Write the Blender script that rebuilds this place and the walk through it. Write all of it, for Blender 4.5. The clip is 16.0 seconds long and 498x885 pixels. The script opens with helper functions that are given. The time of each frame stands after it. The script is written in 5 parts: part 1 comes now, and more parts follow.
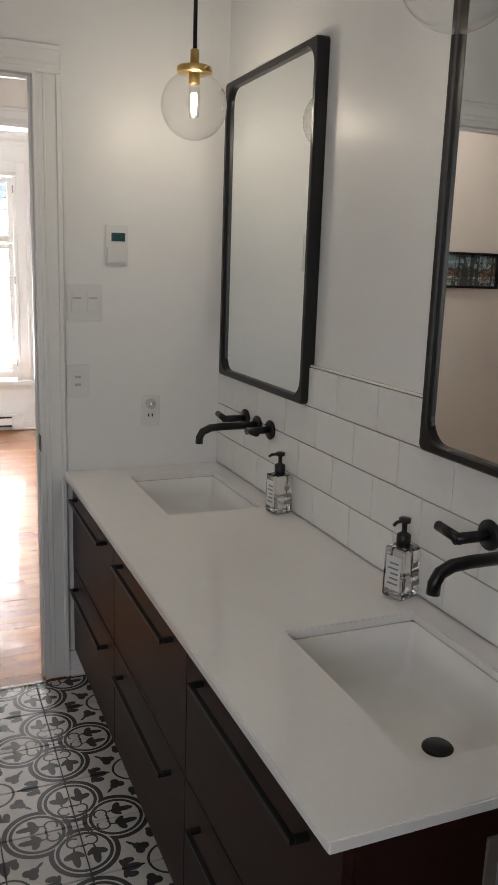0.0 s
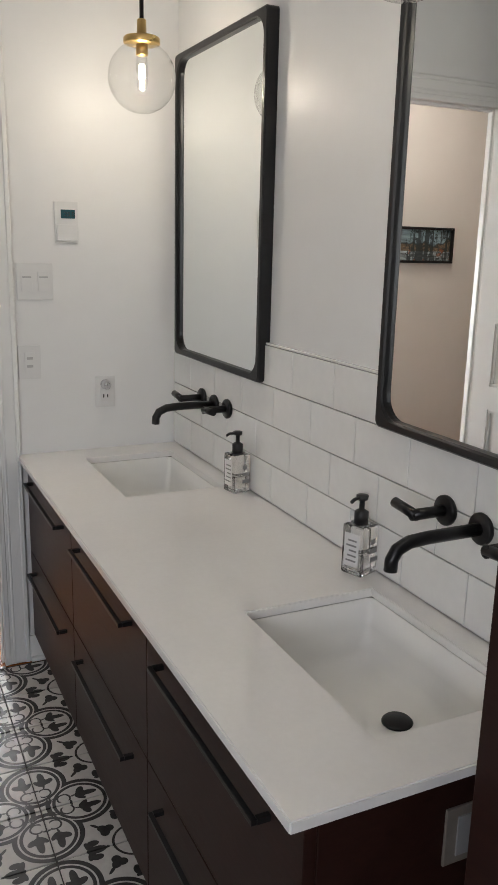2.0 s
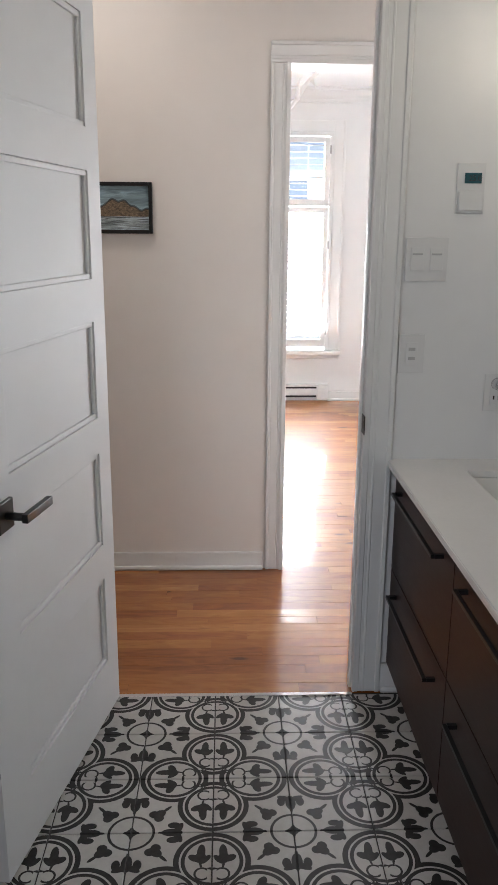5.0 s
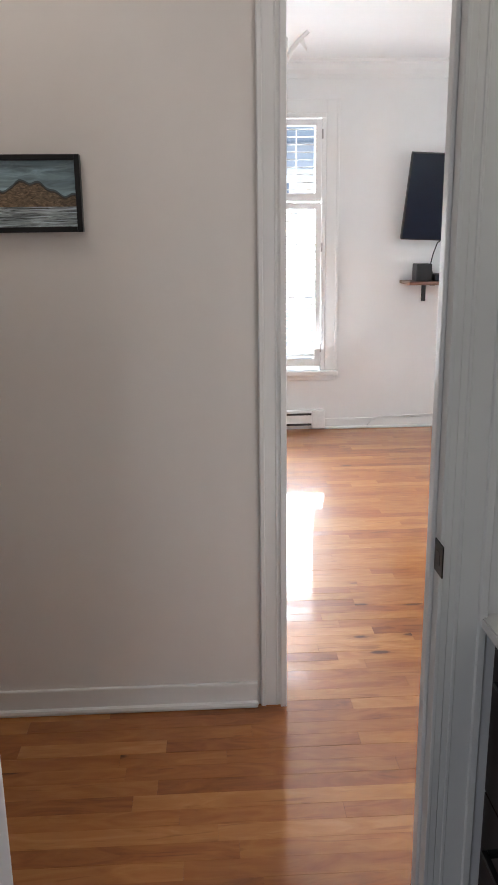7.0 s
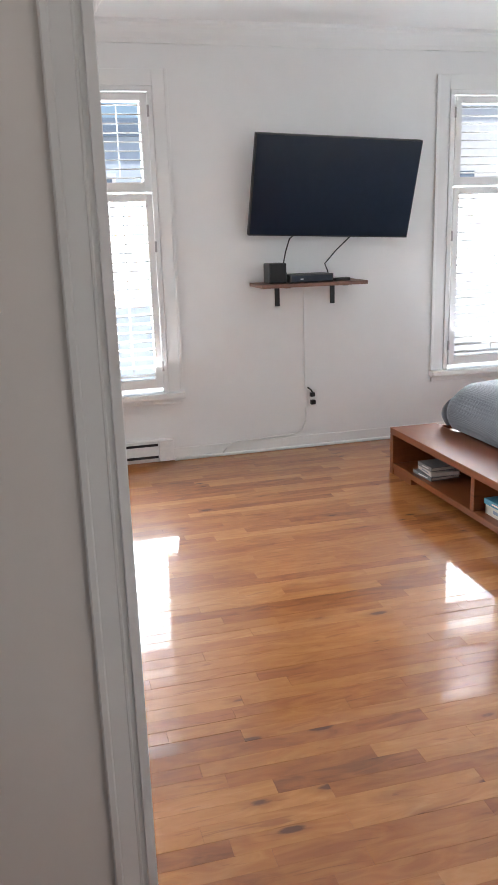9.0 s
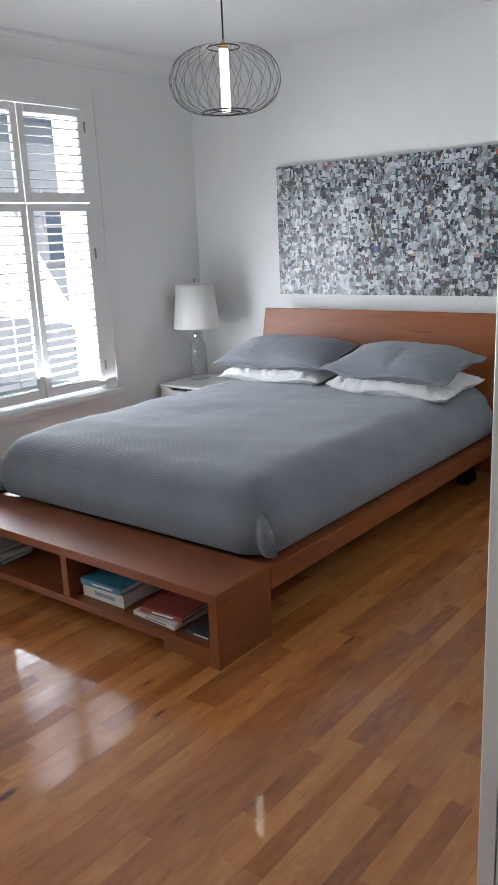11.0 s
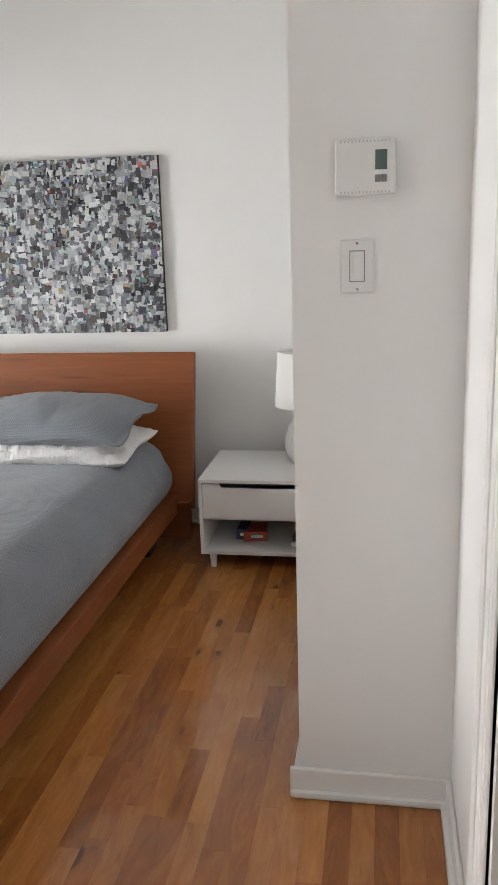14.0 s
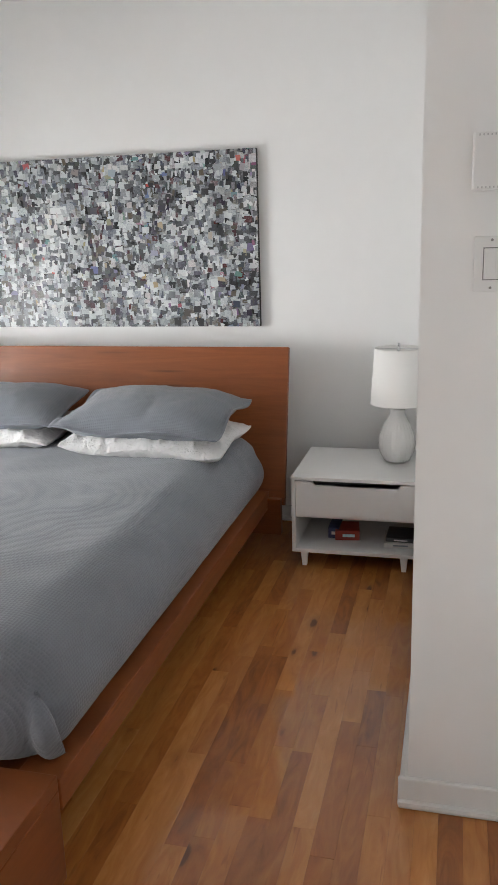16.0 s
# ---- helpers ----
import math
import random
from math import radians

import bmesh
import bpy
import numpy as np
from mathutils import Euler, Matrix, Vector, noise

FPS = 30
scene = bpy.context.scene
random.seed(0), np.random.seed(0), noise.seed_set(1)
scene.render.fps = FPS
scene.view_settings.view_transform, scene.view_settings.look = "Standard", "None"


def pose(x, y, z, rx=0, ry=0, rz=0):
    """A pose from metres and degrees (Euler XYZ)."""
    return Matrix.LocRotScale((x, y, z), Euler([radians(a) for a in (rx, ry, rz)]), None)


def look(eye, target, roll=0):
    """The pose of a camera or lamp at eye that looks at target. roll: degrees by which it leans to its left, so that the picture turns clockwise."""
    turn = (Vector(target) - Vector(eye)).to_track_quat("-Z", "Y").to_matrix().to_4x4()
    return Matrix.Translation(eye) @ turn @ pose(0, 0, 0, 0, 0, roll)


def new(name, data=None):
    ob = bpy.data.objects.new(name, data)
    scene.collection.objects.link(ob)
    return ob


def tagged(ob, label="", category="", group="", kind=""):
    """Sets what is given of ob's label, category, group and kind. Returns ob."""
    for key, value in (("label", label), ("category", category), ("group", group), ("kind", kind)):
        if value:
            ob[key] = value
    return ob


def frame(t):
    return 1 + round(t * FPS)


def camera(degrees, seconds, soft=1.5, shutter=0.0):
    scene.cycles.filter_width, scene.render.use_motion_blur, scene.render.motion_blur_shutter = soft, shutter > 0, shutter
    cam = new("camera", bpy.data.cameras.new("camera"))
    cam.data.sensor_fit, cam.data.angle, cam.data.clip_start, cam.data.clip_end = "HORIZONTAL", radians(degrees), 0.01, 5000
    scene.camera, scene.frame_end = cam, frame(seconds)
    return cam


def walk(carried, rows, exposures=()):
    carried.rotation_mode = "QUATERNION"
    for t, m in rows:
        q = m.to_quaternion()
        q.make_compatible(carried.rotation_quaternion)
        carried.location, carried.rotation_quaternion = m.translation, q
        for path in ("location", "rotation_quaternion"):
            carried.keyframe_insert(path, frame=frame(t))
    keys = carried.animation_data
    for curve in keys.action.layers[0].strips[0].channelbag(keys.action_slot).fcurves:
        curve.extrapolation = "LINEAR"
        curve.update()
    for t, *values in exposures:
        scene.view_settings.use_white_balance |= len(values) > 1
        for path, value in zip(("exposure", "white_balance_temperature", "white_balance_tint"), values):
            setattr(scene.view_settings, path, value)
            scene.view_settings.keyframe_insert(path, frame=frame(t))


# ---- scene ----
cam = camera(34.6, 16.0)
PATH = [
    (0, (-0.375, -2.717, 1.504), (0.384, -0.916, 1.079), 1.9),
    (0.5, (-0.362, -2.718, 1.508), (0.524, -0.981, 1.063), 1.9),
    (1, (-0.347, -2.721, 1.52), (0.631, -1.04, 1.053), 1.8),
    (1.5, (-0.343, -2.711, 1.506), (0.611, -1.018, 1.033), 1.4),
    (2, (-0.358, -2.704, 1.505), (0.487, -0.955, 1.028), 1.4),
    (2.5, (-0.376, -2.705, 1.52), (0.291, -0.885, 1.027), 0.6),
    (3, (-0.394, -2.706, 1.517), (0.038, -0.816, 1.027), -0.1),
    (3.5, (-0.431, -2.715, 1.511), (-0.197, -0.789, 1.026), 0.2),
    (4, (-0.479, -2.678, 1.491), (-0.315, -0.749, 0.988), 0.3),
    (4.5, (-0.457, -2.532, 1.468), (-0.359, -0.6, 0.96), 0.4),
    (4.7, (-0.421, -2.428, 1.459), (-0.362, -0.495, 0.948), 0.4),
    (7, (-0.373, -1.19, 1.419), (-0.274, 0.745, 0.92), -0.7),
    (7.5, (-0.406, -0.933, 1.421), (-0.155, 0.986, 0.918), -1.7),
    (8, (-0.317, -0.645, 1.385), (-0.007, 1.265, 0.882), -2.2),
    (8.2, (-0.297, -0.564, 1.381), (0.035, 1.342, 0.877), -2.0),
    (10.3, (-0.238, 0.326, 1.463), (0.925, 1.864, 0.931), -2.6),
    (10.5, (-0.204, 0.422, 1.459), (1.108, 1.836, 0.929), -2.6),
    (11, (-0.127, 0.615, 1.419), (1.382, 1.827, 0.914), -2.6),
    (11.5, (0.047, 0.724, 1.414), (1.653, 1.806, 0.915), -2.0),
    (12, (0.19, 0.83, 1.415), (1.898, 1.741, 0.912), -0.0),
    (12.5, (0.31, 0.989, 1.418), (2.132, 1.659, 0.935), 0.1),
    (13, (0.412, 1.094, 1.41), (2.282, 1.608, 0.925), 0.0),
    (13.5, (0.518, 1.139, 1.41), (2.405, 1.595, 0.93), -0.0),
    (14, (0.558, 1.27, 1.419), (2.471, 1.595, 0.936), -1.8),
    (14.5, (0.573, 1.336, 1.428), (2.5, 1.533, 0.932), -1.9),
    (15, (0.58, 1.357, 1.431), (2.511, 1.563, 0.951), -2.2),
    (15.5, (0.575, 1.374, 1.435), (2.486, 1.708, 0.949), -2.1),
    (16, (0.573, 1.396, 1.431), (2.448, 1.884, 0.935), -1.7),
]
walk(cam, [(t, look(eye, target, roll)) for t, eye, target, roll in PATH],
     [(0, 0.48, 6550, 10), (0.6, 0.82, 6600, 10), (1.5, 1.08, 6550, 10), (2.1, 0.98, 6400, 10), (3, 0.60, 6200, 10), (4.5, 0.60, 6150, 10), (7, 0.14, 6150, 10), (8.2, 0.06, 6250, 10),
      (10.3, -0.98, 5850, 9), (11, -1.11, 6000, 9), (12, -0.95, 6800, 10), (13, -0.84, 6850, 10), (13.5, -0.83, 6850, 10), (14, -0.92, 6650, 10), (15.5, -1.00, 6650, 10), (16, -0.94, 6550, 10)])

# ---- light and exposure ----
world = bpy.data.worlds.new("sky")
scene.world = world
world.use_nodes = True
wnt = world.node_tree
sky = wnt.nodes.new("ShaderNodeTexSky")
sky.sky_type = 'NISHITA'
sky.sun_disc = False
sky.sun_elevation = radians(65)
sky.sun_rotation = radians(197)
wnt.links.new(sky.outputs[0], wnt.nodes["Background"].inputs[0])
wnt.nodes["Background"].inputs[1].default_value = 0.15


def lamp(name, kind, energy, m, color=(1, 1, 1), **more):
    data = bpy.data.lights.new(name, kind)
    data.energy, data.color = energy, color
    if kind == 'AREA':
        data.shape, data.size, data.size_y = 'RECTANGLE', more["w"], more["h"]
    elif kind == 'SUN':
        data.angle = radians(0.5)
    else:
        data.shadow_soft_size = more["r"]
    ob = new(name, data)
    ob.matrix_world = m
    return ob


lamp("sun", 'SUN', 5.0, look((0, 0, 0), (0.12, 0.40, -0.90)), (1, 0.95, 0.88))
# daylight in the window openings
lamp("window_light_a", 'AREA', 170, look((-0.035, 4.985, 1.10), (-0.035, 4.0, 1.78)), (0.975, 0.985, 0.995), w=1.04, h=1.50)
lamp("window_light_b", 'AREA', 280, look((2.915, 4.985, 1.10), (3.06, 4.0, 1.78)), (0.975, 0.985, 0.995), w=1.04, h=1.50)
# added fill lamp in a made-up opening behind the camera, brightens the bathroom
lamp("bath_fill_light", 'AREA', 11, look((-1.5, -3.66, 1.55), (-0.9, -1.0, 1.5)), (0.99, 0.96, 0.98), w=0.9, h=1.1)
# added fill lamp at the hall's right end, no known source there
lamp("hall_fill_light", 'AREA', 8, look((3.26, 0.58, 1.75), (0, 0.58, 1.8)), (1, 0.88, 0.80), w=0.6, h=1.1)
# the hall's ceiling light
lamp("hall_ceiling_light", 'AREA', 3.0, look((-0.95, 0.50, 2.545), (-0.95, 0.52, 0.0)), (1, 0.88, 0.78), w=0.3, h=0.3)

# ---- materials ----


class Graph:
    """A material and short ways to wire its nodes."""

    def __init__(self, name):
        self.mat = bpy.data.materials.new(name)
        self.mat.use_nodes = True
        self.nt = self.mat.node_tree
        self.bsdf = self.nt.nodes["Principled BSDF"]

    def node(self, kind, **values):
        n = self.nt.nodes.new(kind)
        for k, v in values.items():
            n.inputs[k].default_value = v
        return n

    def wire(self, a, b):
        if isinstance(a, (int, float)):
            b.default_value = a
        else:
            self.nt.links.new(a, b)

    def math(self, op, a, b=0.0, c=0.0):
        n = self.nt.nodes.new("ShaderNodeMath")
        n.operation = op
        for i, v in enumerate((a, b, c)):
            self.wire(v, n.inputs[i])
        return n.outputs[0]

    def add(self, a, b): return self.math('ADD', a, b)
    def sub(self, a, b): return self.math('SUBTRACT', a, b)
    def mul(self, a, b): return self.math('MULTIPLY', a, b)
    def absolute(self, a): return self.math('ABSOLUTE', a)
    def less(self, a, b): return self.math('LESS_THAN', a, b)
    def most(self, a, b): return self.math('MAXIMUM', a, b)
    def least(self, a, b): return self.math('MINIMUM', a, b)

    def length(self, a, b):
        return self.math('SQRT', self.add(self.mul(a, a), self.mul(b, b)))

    def place(self, scale=(1, 1, 1), local=False):
        if local:
            src = self.nt.nodes.new("ShaderNodeTexCoord").outputs["Object"]
        else:
            src = self.nt.nodes.new("ShaderNodeNewGeometry").outputs["Position"]
        m = self.nt.nodes.new("ShaderNodeMapping")
        m.inputs["Scale"].default_value = scale
        self.nt.links.new(src, m.inputs[0])
        return m.outputs[0]

    def noise(self, where, scale, detail=4.0, rough=0.55, distort=0.0):
        n = self.node("ShaderNodeTexNoise", Scale=scale, Detail=detail, Roughness=rough, Distortion=distort)
        self.nt.links.new(where, n.inputs["Vector"])
        return n.outputs["Fac"]

    def ramp(self, fac, stops):
        n = self.nt.nodes.new("ShaderNodeValToRGB")
        els = n.color_ramp.elements
        while len(els) < len(stops):
            els.new(0.5)
        for e, (p, c) in zip(els, stops):
            e.position, e.color = p, (*c, 1)
        self.wire(fac, n.inputs[0])
        return n.outputs[0]

    def mix(self, fac, a, b, blend='MIX'):
        n = self.nt.nodes.new("ShaderNodeMix")
        n.data_type, n.blend_type = 'RGBA', blend
        self.wire(fac, n.inputs[0])
        for v, s in ((a, n.inputs[6]), (b, n.inputs[7])):
            if isinstance(v, tuple):
                s.default_value = (*v, 1)
            else:
                self.nt.links.new(v, s)
        return n.outputs[2]

    def random(self):
        one = self.nt.nodes.new("ShaderNodeObjectInfo").outputs["Random"]
        return self.math('FRACT', self.add(one, self.nt.nodes.new("ShaderNodeNewGeometry").outputs["Random Per Island"]))

    def bump(self, height, strength=0.2, dist=0.002):
        n = self.node("ShaderNodeBump", Strength=strength, Distance=dist)
        self.nt.links.new(height, n.inputs["Height"])
        self.nt.links.new(n.outputs[0], self.bsdf.inputs["Normal"])

    def color(self, v):
        s = self.bsdf.inputs["Base Color"]
        if isinstance(v, tuple):
            s.default_value = (*v, 1)
        else:
            self.nt.links.new(v, s)

    def set(self, **values):
        for k, v in values.items():
            self.wire(v, self.bsdf.inputs[k.replace("_", " ")])
        return self


def plain(name, c, rough=0.5, metal=0.0, grain=40.0, vary=0.08, relief=0.08, dist=0.0006):
    g = Graph(name)
    w = g.place(local=True)
    n = g.add(g.mul(g.noise(w, grain), 0.5), g.mul(g.noise(w, grain * 0.07 + 1.0, 3), 0.5))
    lo, hi = tuple(v * (1 - vary) for v in c), tuple(min(1, v * (1 + vary)) for v in c)
    g.color(g.ramp(n, [(0.3, lo), (0.7, hi)]))
    g.set(Metallic=metal)
    g.set(Roughness=g.add(rough - 0.04, g.mul(n, 0.08)))
    g.bump(n, relief, dist)
    return g.mat


def paint_wall(name, c, rough=0.55):
    g = Graph(name)
    w = g.place()
    n1, n2, n3 = g.noise(w, 260, 3), g.noise(w, 1.6, 4), g.noise(w, 14, 5)
    v = g.add(g.mul(n2, 0.7), g.mul(n3, 0.3))
    g.color(g.ramp(v, [(0.32, tuple(x * 0.955 for x in c)), (0.68, c)]))
    g.set(Roughness=g.add(rough - 0.08, g.mul(n3, 0.16)))
    g.bump(g.add(g.mul(n1, 0.6), g.mul(n3, 0.8)), 0.16, 0.0012)
    return g.mat


def wood(name, stops, along=(1, 14, 14), rough=0.35, vary=True, coat=0.0, local=True, scale=2.2, relief=0.12, fineness=0.38, spec=0.5, spread=0.33):
    g = Graph(name)
    w = g.place(along, local)
    if vary:
        shift = g.nt.nodes.new("ShaderNodeVectorMath")
        shift.operation = 'ADD'
        comb = g.nt.nodes.new("ShaderNodeCombineXYZ")
        for i in range(3):
            g.wire(g.mul(g.random(), 37.0 + 11 * i), comb.inputs[i])
        g.nt.links.new(w, shift.inputs[0])
        g.nt.links.new(comb.outputs[0], shift.inputs[1])
        w = shift.outputs[0]
    big = g.noise(w, scale, 4, 0.6, 1.6)
    fine = g.noise(w, scale * 7, 6, 0.7, 0.3)
    f = g.add(g.mul(big, 1.0 - fineness), g.mul(fine, fineness))
    if vary:
        f = g.add(g.mul(g.sub(f, 0.5), 1.15), g.add(0.525 - spread / 2, g.mul(g.random(), spread)))
    knots = g.node("ShaderNodeTexVoronoi", Scale=scale * 0.9)
    g.nt.links.new(w, knots.inputs["Vector"])
    spot = g.math('SMOOTH_MIN', g.mul(knots.outputs["Distance"], 6.0), 1.0, 0.2)
    base = g.ramp(f, stops)
    dark = tuple(v * 0.38 for v in stops[0][1])
    g.color(g.mix(g.mul(g.sub(1.0, spot), 0.8), base, dark))
    g.set(Roughness=g.add(rough - 0.05, g.mul(fine, 0.12)), Coat_Weight=coat, Coat_Roughness=0.05, Specular_IOR_Level=spec)
    g.bump(fine, relief, 0.0004)
    return g.mat


def strip_floor(name, stops):
    """Varnished hardwood strips: each its own tone, with flamed figure, mineral streaks and small knots."""
    g = Graph(name)
    tone = g.random()
    comb = g.nt.nodes.new("ShaderNodeCombineXYZ")
    for i in range(3):
        g.wire(g.mul(tone, 41.0 + 17 * i), comb.inputs[i])

    def grain(scale):
        n = g.nt.nodes.new("ShaderNodeVectorMath")
        n.operation = 'ADD'
        g.nt.links.new(g.place(scale, True), n.inputs[0])
        g.nt.links.new(comb.outputs[0], n.inputs[1])
        return n.outputs[0]
    flame = g.noise(grain((2.0, 8, 8)), 2.6, 3, 0.55, 1.6)
    streak = g.noise(grain((0.9, 42, 42)), 2.4, 4, 0.6, 0.6)
    fine = g.noise(grain((4, 120, 120)), 3.0, 3, 0.6)
    pick = g.math('FRACT', g.mul(tone, 7.31))
    f = g.add(g.mul(g.sub(pick, 0.5), 0.44), g.mul(g.sub(flame, 0.5), 0.66))
    f = g.add(g.add(f, 0.5), g.add(g.mul(g.sub(streak, 0.5), 0.09), g.mul(g.sub(fine, 0.5), 0.05)))
    base = g.ramp(f, stops)
    dark = tuple(v * 0.45 for v in stops[0][1])
    # mineral streaks
    vein = g.noise(grain((1.5, 15, 15)), 3.1, 2, 0.5, 1.4)
    veins = g.ramp(vein, [(0.64, (0, 0, 0)), (0.74, (1, 1, 1))])
    base = g.mix(g.mul(veins, 0.40), base, tuple(v * 0.8 for v in stops[0][1]))
    # knots with a soft halo, in some cells only
    cell = g.node("ShaderNodeTexVoronoi", Scale=1.0)
    g.nt.links.new(grain((3.4, 9.5, 9.5)), cell.inputs["Vector"])
    col = g.nt.nodes.new("ShaderNodeSeparateColor")
    g.nt.links.new(cell.outputs["Color"], col.inputs[0])
    some = g.less(0.50, col.outputs[0])
    size = g.add(0.03, g.mul(col.outputs[1], 0.07))
    rag = g.add(cell.outputs["Distance"], g.mul(g.sub(g.noise(grain((20, 50, 50)), 2.0, 3), 0.5), 0.08))
    core = g.ramp(g.sub(rag, size), [(0.0, (1, 1, 1)), (0.05, (0, 0, 0))])
    halo = g.ramp(g.sub(rag, size), [(0.0, (1, 1, 1)), (0.20, (0, 0, 0))])
    base = g.mix(g.mul(g.mul(halo, some), 0.45), base, stops[0][1])
    base = g.mix(g.mul(g.mul(core, some), 0.85), base, dark)
    g.color(base)
    g.set(Roughness=g.add(0.38, g.mul(fine, 0.14)), Coat_Weight=0.95, Coat_Roughness=0.05, Specular_IOR_Level=0.16)
    g.bump(g.add(g.mul(fine, 0.4), g.noise(g.place((3, 9, 9)), 2.0, 2)), 0.05, 0.0012)
    return g.mat


def emit(name, c, strength):
    g = Graph(name)
    g.color(c)
    g.bsdf.inputs["Emission Color"].default_value = (*c, 1)
    g.set(Emission_Strength=strength)
    return g.mat


def glass(name, tint=(1, 1, 1), rough=0.0, ior=1.45):
    g = Graph(name)
    g.color(tint)
    g.set(Transmission_Weight=1.0, Roughness=rough, IOR=ior)
    return g.mat


def pattern_tile():
    """Black and cream patterned cement tile: quatrefoils of double rings and small ringed stars."""
    g = Graph("patterned_tile")
    sep = g.nt.nodes.new("ShaderNodeSeparateXYZ")
    g.nt.links.new(g.nt.nodes.new("ShaderNodeNewGeometry").outputs["Position"], sep.inputs[0])
    T = 0.2022
    fold = []
    for s, o in ((sep.outputs[0], -0.437), (sep.outputs[1], -0.380)):
        u = g.mul(g.sub(s, o), 1 / (2 * T))
        u = g.sub(u, g.math('ROUND', u))
        fold.append(g.mul(g.absolute(u), 2.0))
    a, b = g.most(*fold), g.least(*fold)
    d = g.length(g.sub(a, 0.53), b)
    marks = [g.less(g.absolute(g.sub(d, 0.425)), 0.033), g.less(g.absolute(g.sub(d, 0.345)), 0.023)]

    def blob(cx, cy, rx, ry, turn=0.0):
        x, y = g.sub(a, cx), g.sub(b, cy)
        c, s = math.cos(radians(turn)), math.sin(radians(turn))
        u = g.add(g.mul(x, c), g.mul(y, s))
        v = g.sub(g.mul(y, c), g.mul(x, s))
        return g.less(g.length(g.mul(u, 1 / rx), g.mul(v, 1 / ry)), 1.0)

    # an ivy leaf on either side of each lobe's axis
    marks += [blob(0.665, 0.132, 0.128, 0.050, -3), blob(0.575, 0.210, 0.050, 0.080, -28), blob(0.556, 0.076, 0.084, 0.037, -40), blob(0.580, 0.137, 0.086, 0.068), blob(0.475, 0.135, 0.055, 0.014, 12)]
    # thin scrolls, the clasp on the axis and the arrowheads between the lobes
    e = g.length(g.sub(a, 0.335), g.sub(b, 0.115))
    arc = g.mul(g.less(g.absolute(g.sub(e, 0.085)), 0.013), g.less(0.055, b))
    tips = g.add(g.math('SQRT', g.absolute(g.sub(a, 0.135))), g.math('SQRT', g.absolute(g.sub(b, 0.12))))
    marks += [arc, blob(0.415, 0.0, 0.018, 0.060), g.less(tips, 0.30), blob(0.120, 0.110, 0.042, 0.042), blob(0.215, 0.165, 0.060, 0.013, 20)]
    # the ringed star
    p, q = g.sub(1.0, a), g.sub(1.0, b)
    r = g.length(p, q)
    star = g.add(g.math('SQRT', p), g.math('SQRT', q))
    marks += [g.less(g.absolute(g.sub(r, 0.275)), 0.017), g.less(star, 0.42), g.less(r, 0.065)]
    # petals on the axes and leaves on the diagonals
    marks += [blob(1.0, 0.50, 0.066, 0.13), blob(0.945, 0.43, 0.12, 0.046, 24), blob(0.875, 0.48, 0.052, 0.080), blob(1.0, 0.62, 0.02, 0.06)]
    marks += [blob(0.680, 0.680, 0.095, 0.064, 45), blob(0.745, 0.680, 0.066, 0.062), blob(0.590, 0.590, 0.080, 0.022, 45)]
    total = marks[0]
    for m in marks[1:]:
        total = g.most(total, m)
    w = g.place()
    n = g.noise(w, 55, 5)
    cream = g.ramp(g.add(g.mul(n, 0.6), g.mul(g.random(), 0.4)), [(0.3, (0.46, 0.45, 0.425)), (0.75, (0.57, 0.56, 0.535))])
    black = g.ramp(n, [(0.3, (0.013, 0.012, 0.012)), (0.75, (0.035, 0.033, 0.032))])
    g.color(g.mix(total, cream, black))
    g.set(Roughness=g.add(0.40, g.mul(n, 0.16)), Specular_IOR_Level=0.35)
    g.bump(g.add(n, g.mul(total, 0.3)), 0.06, 0.0008)
    return g.mat


def collage():
    """Glossy paper scraps: greys, whites and blacks in loose patches, a few coloured, each with smudged print."""
    g = Graph("collage_paper")
    w = g.place(local=True)
    one = g.nt.nodes.new("ShaderNodeNewGeometry").outputs["Random Per Island"]
    two = g.math('FRACT', g.mul(one, 57.3))
    three = g.math('FRACT', g.mul(one, 913.7))
    zone = g.noise(g.place((1, 3.2, 1.1), True), 1.7, 3)
    print_n = g.noise(g.place((1, 1, 1.6), True), 95, 4, 0.7, 1.2)
    value = g.add(g.add(g.mul(one, 0.78), g.mul(g.sub(zone, 0.5), 0.75)), g.mul(g.sub(print_n, 0.5), g.add(0.15, g.mul(three, 0.9))))
    grey = g.ramp(value, [(0.04, (0.012, 0.013, 0.015)), (0.18, (0.045, 0.05, 0.056)), (0.34, (0.17, 0.185, 0.20)), (0.53, (0.36, 0.39, 0.405)), (0.80, (0.64, 0.67, 0.67))])
    tint = g.ramp(two, [(0.0, (0.50, 0.06, 0.03)), (0.25, (0.10, 0.17, 0.36)), (0.5, (0.42, 0.30, 0.12)), (0.7, (0.06, 0.22, 0.20)), (0.85, (0.20, 0.13, 0.30)), (1.0, (0.22, 0.28, 0.34))])
    odd = g.mul(g.less(0.965, three), 0.8)
    soft = g.mul(g.less(0.50, three), 0.14)
    g.color(g.mix(g.most(odd, soft), grey, tint))
    g.set(Roughness=g.add(0.20, g.mul(two, 0.30)))
    g.bump(print_n, 0.15, 0.001)
    return g.mat


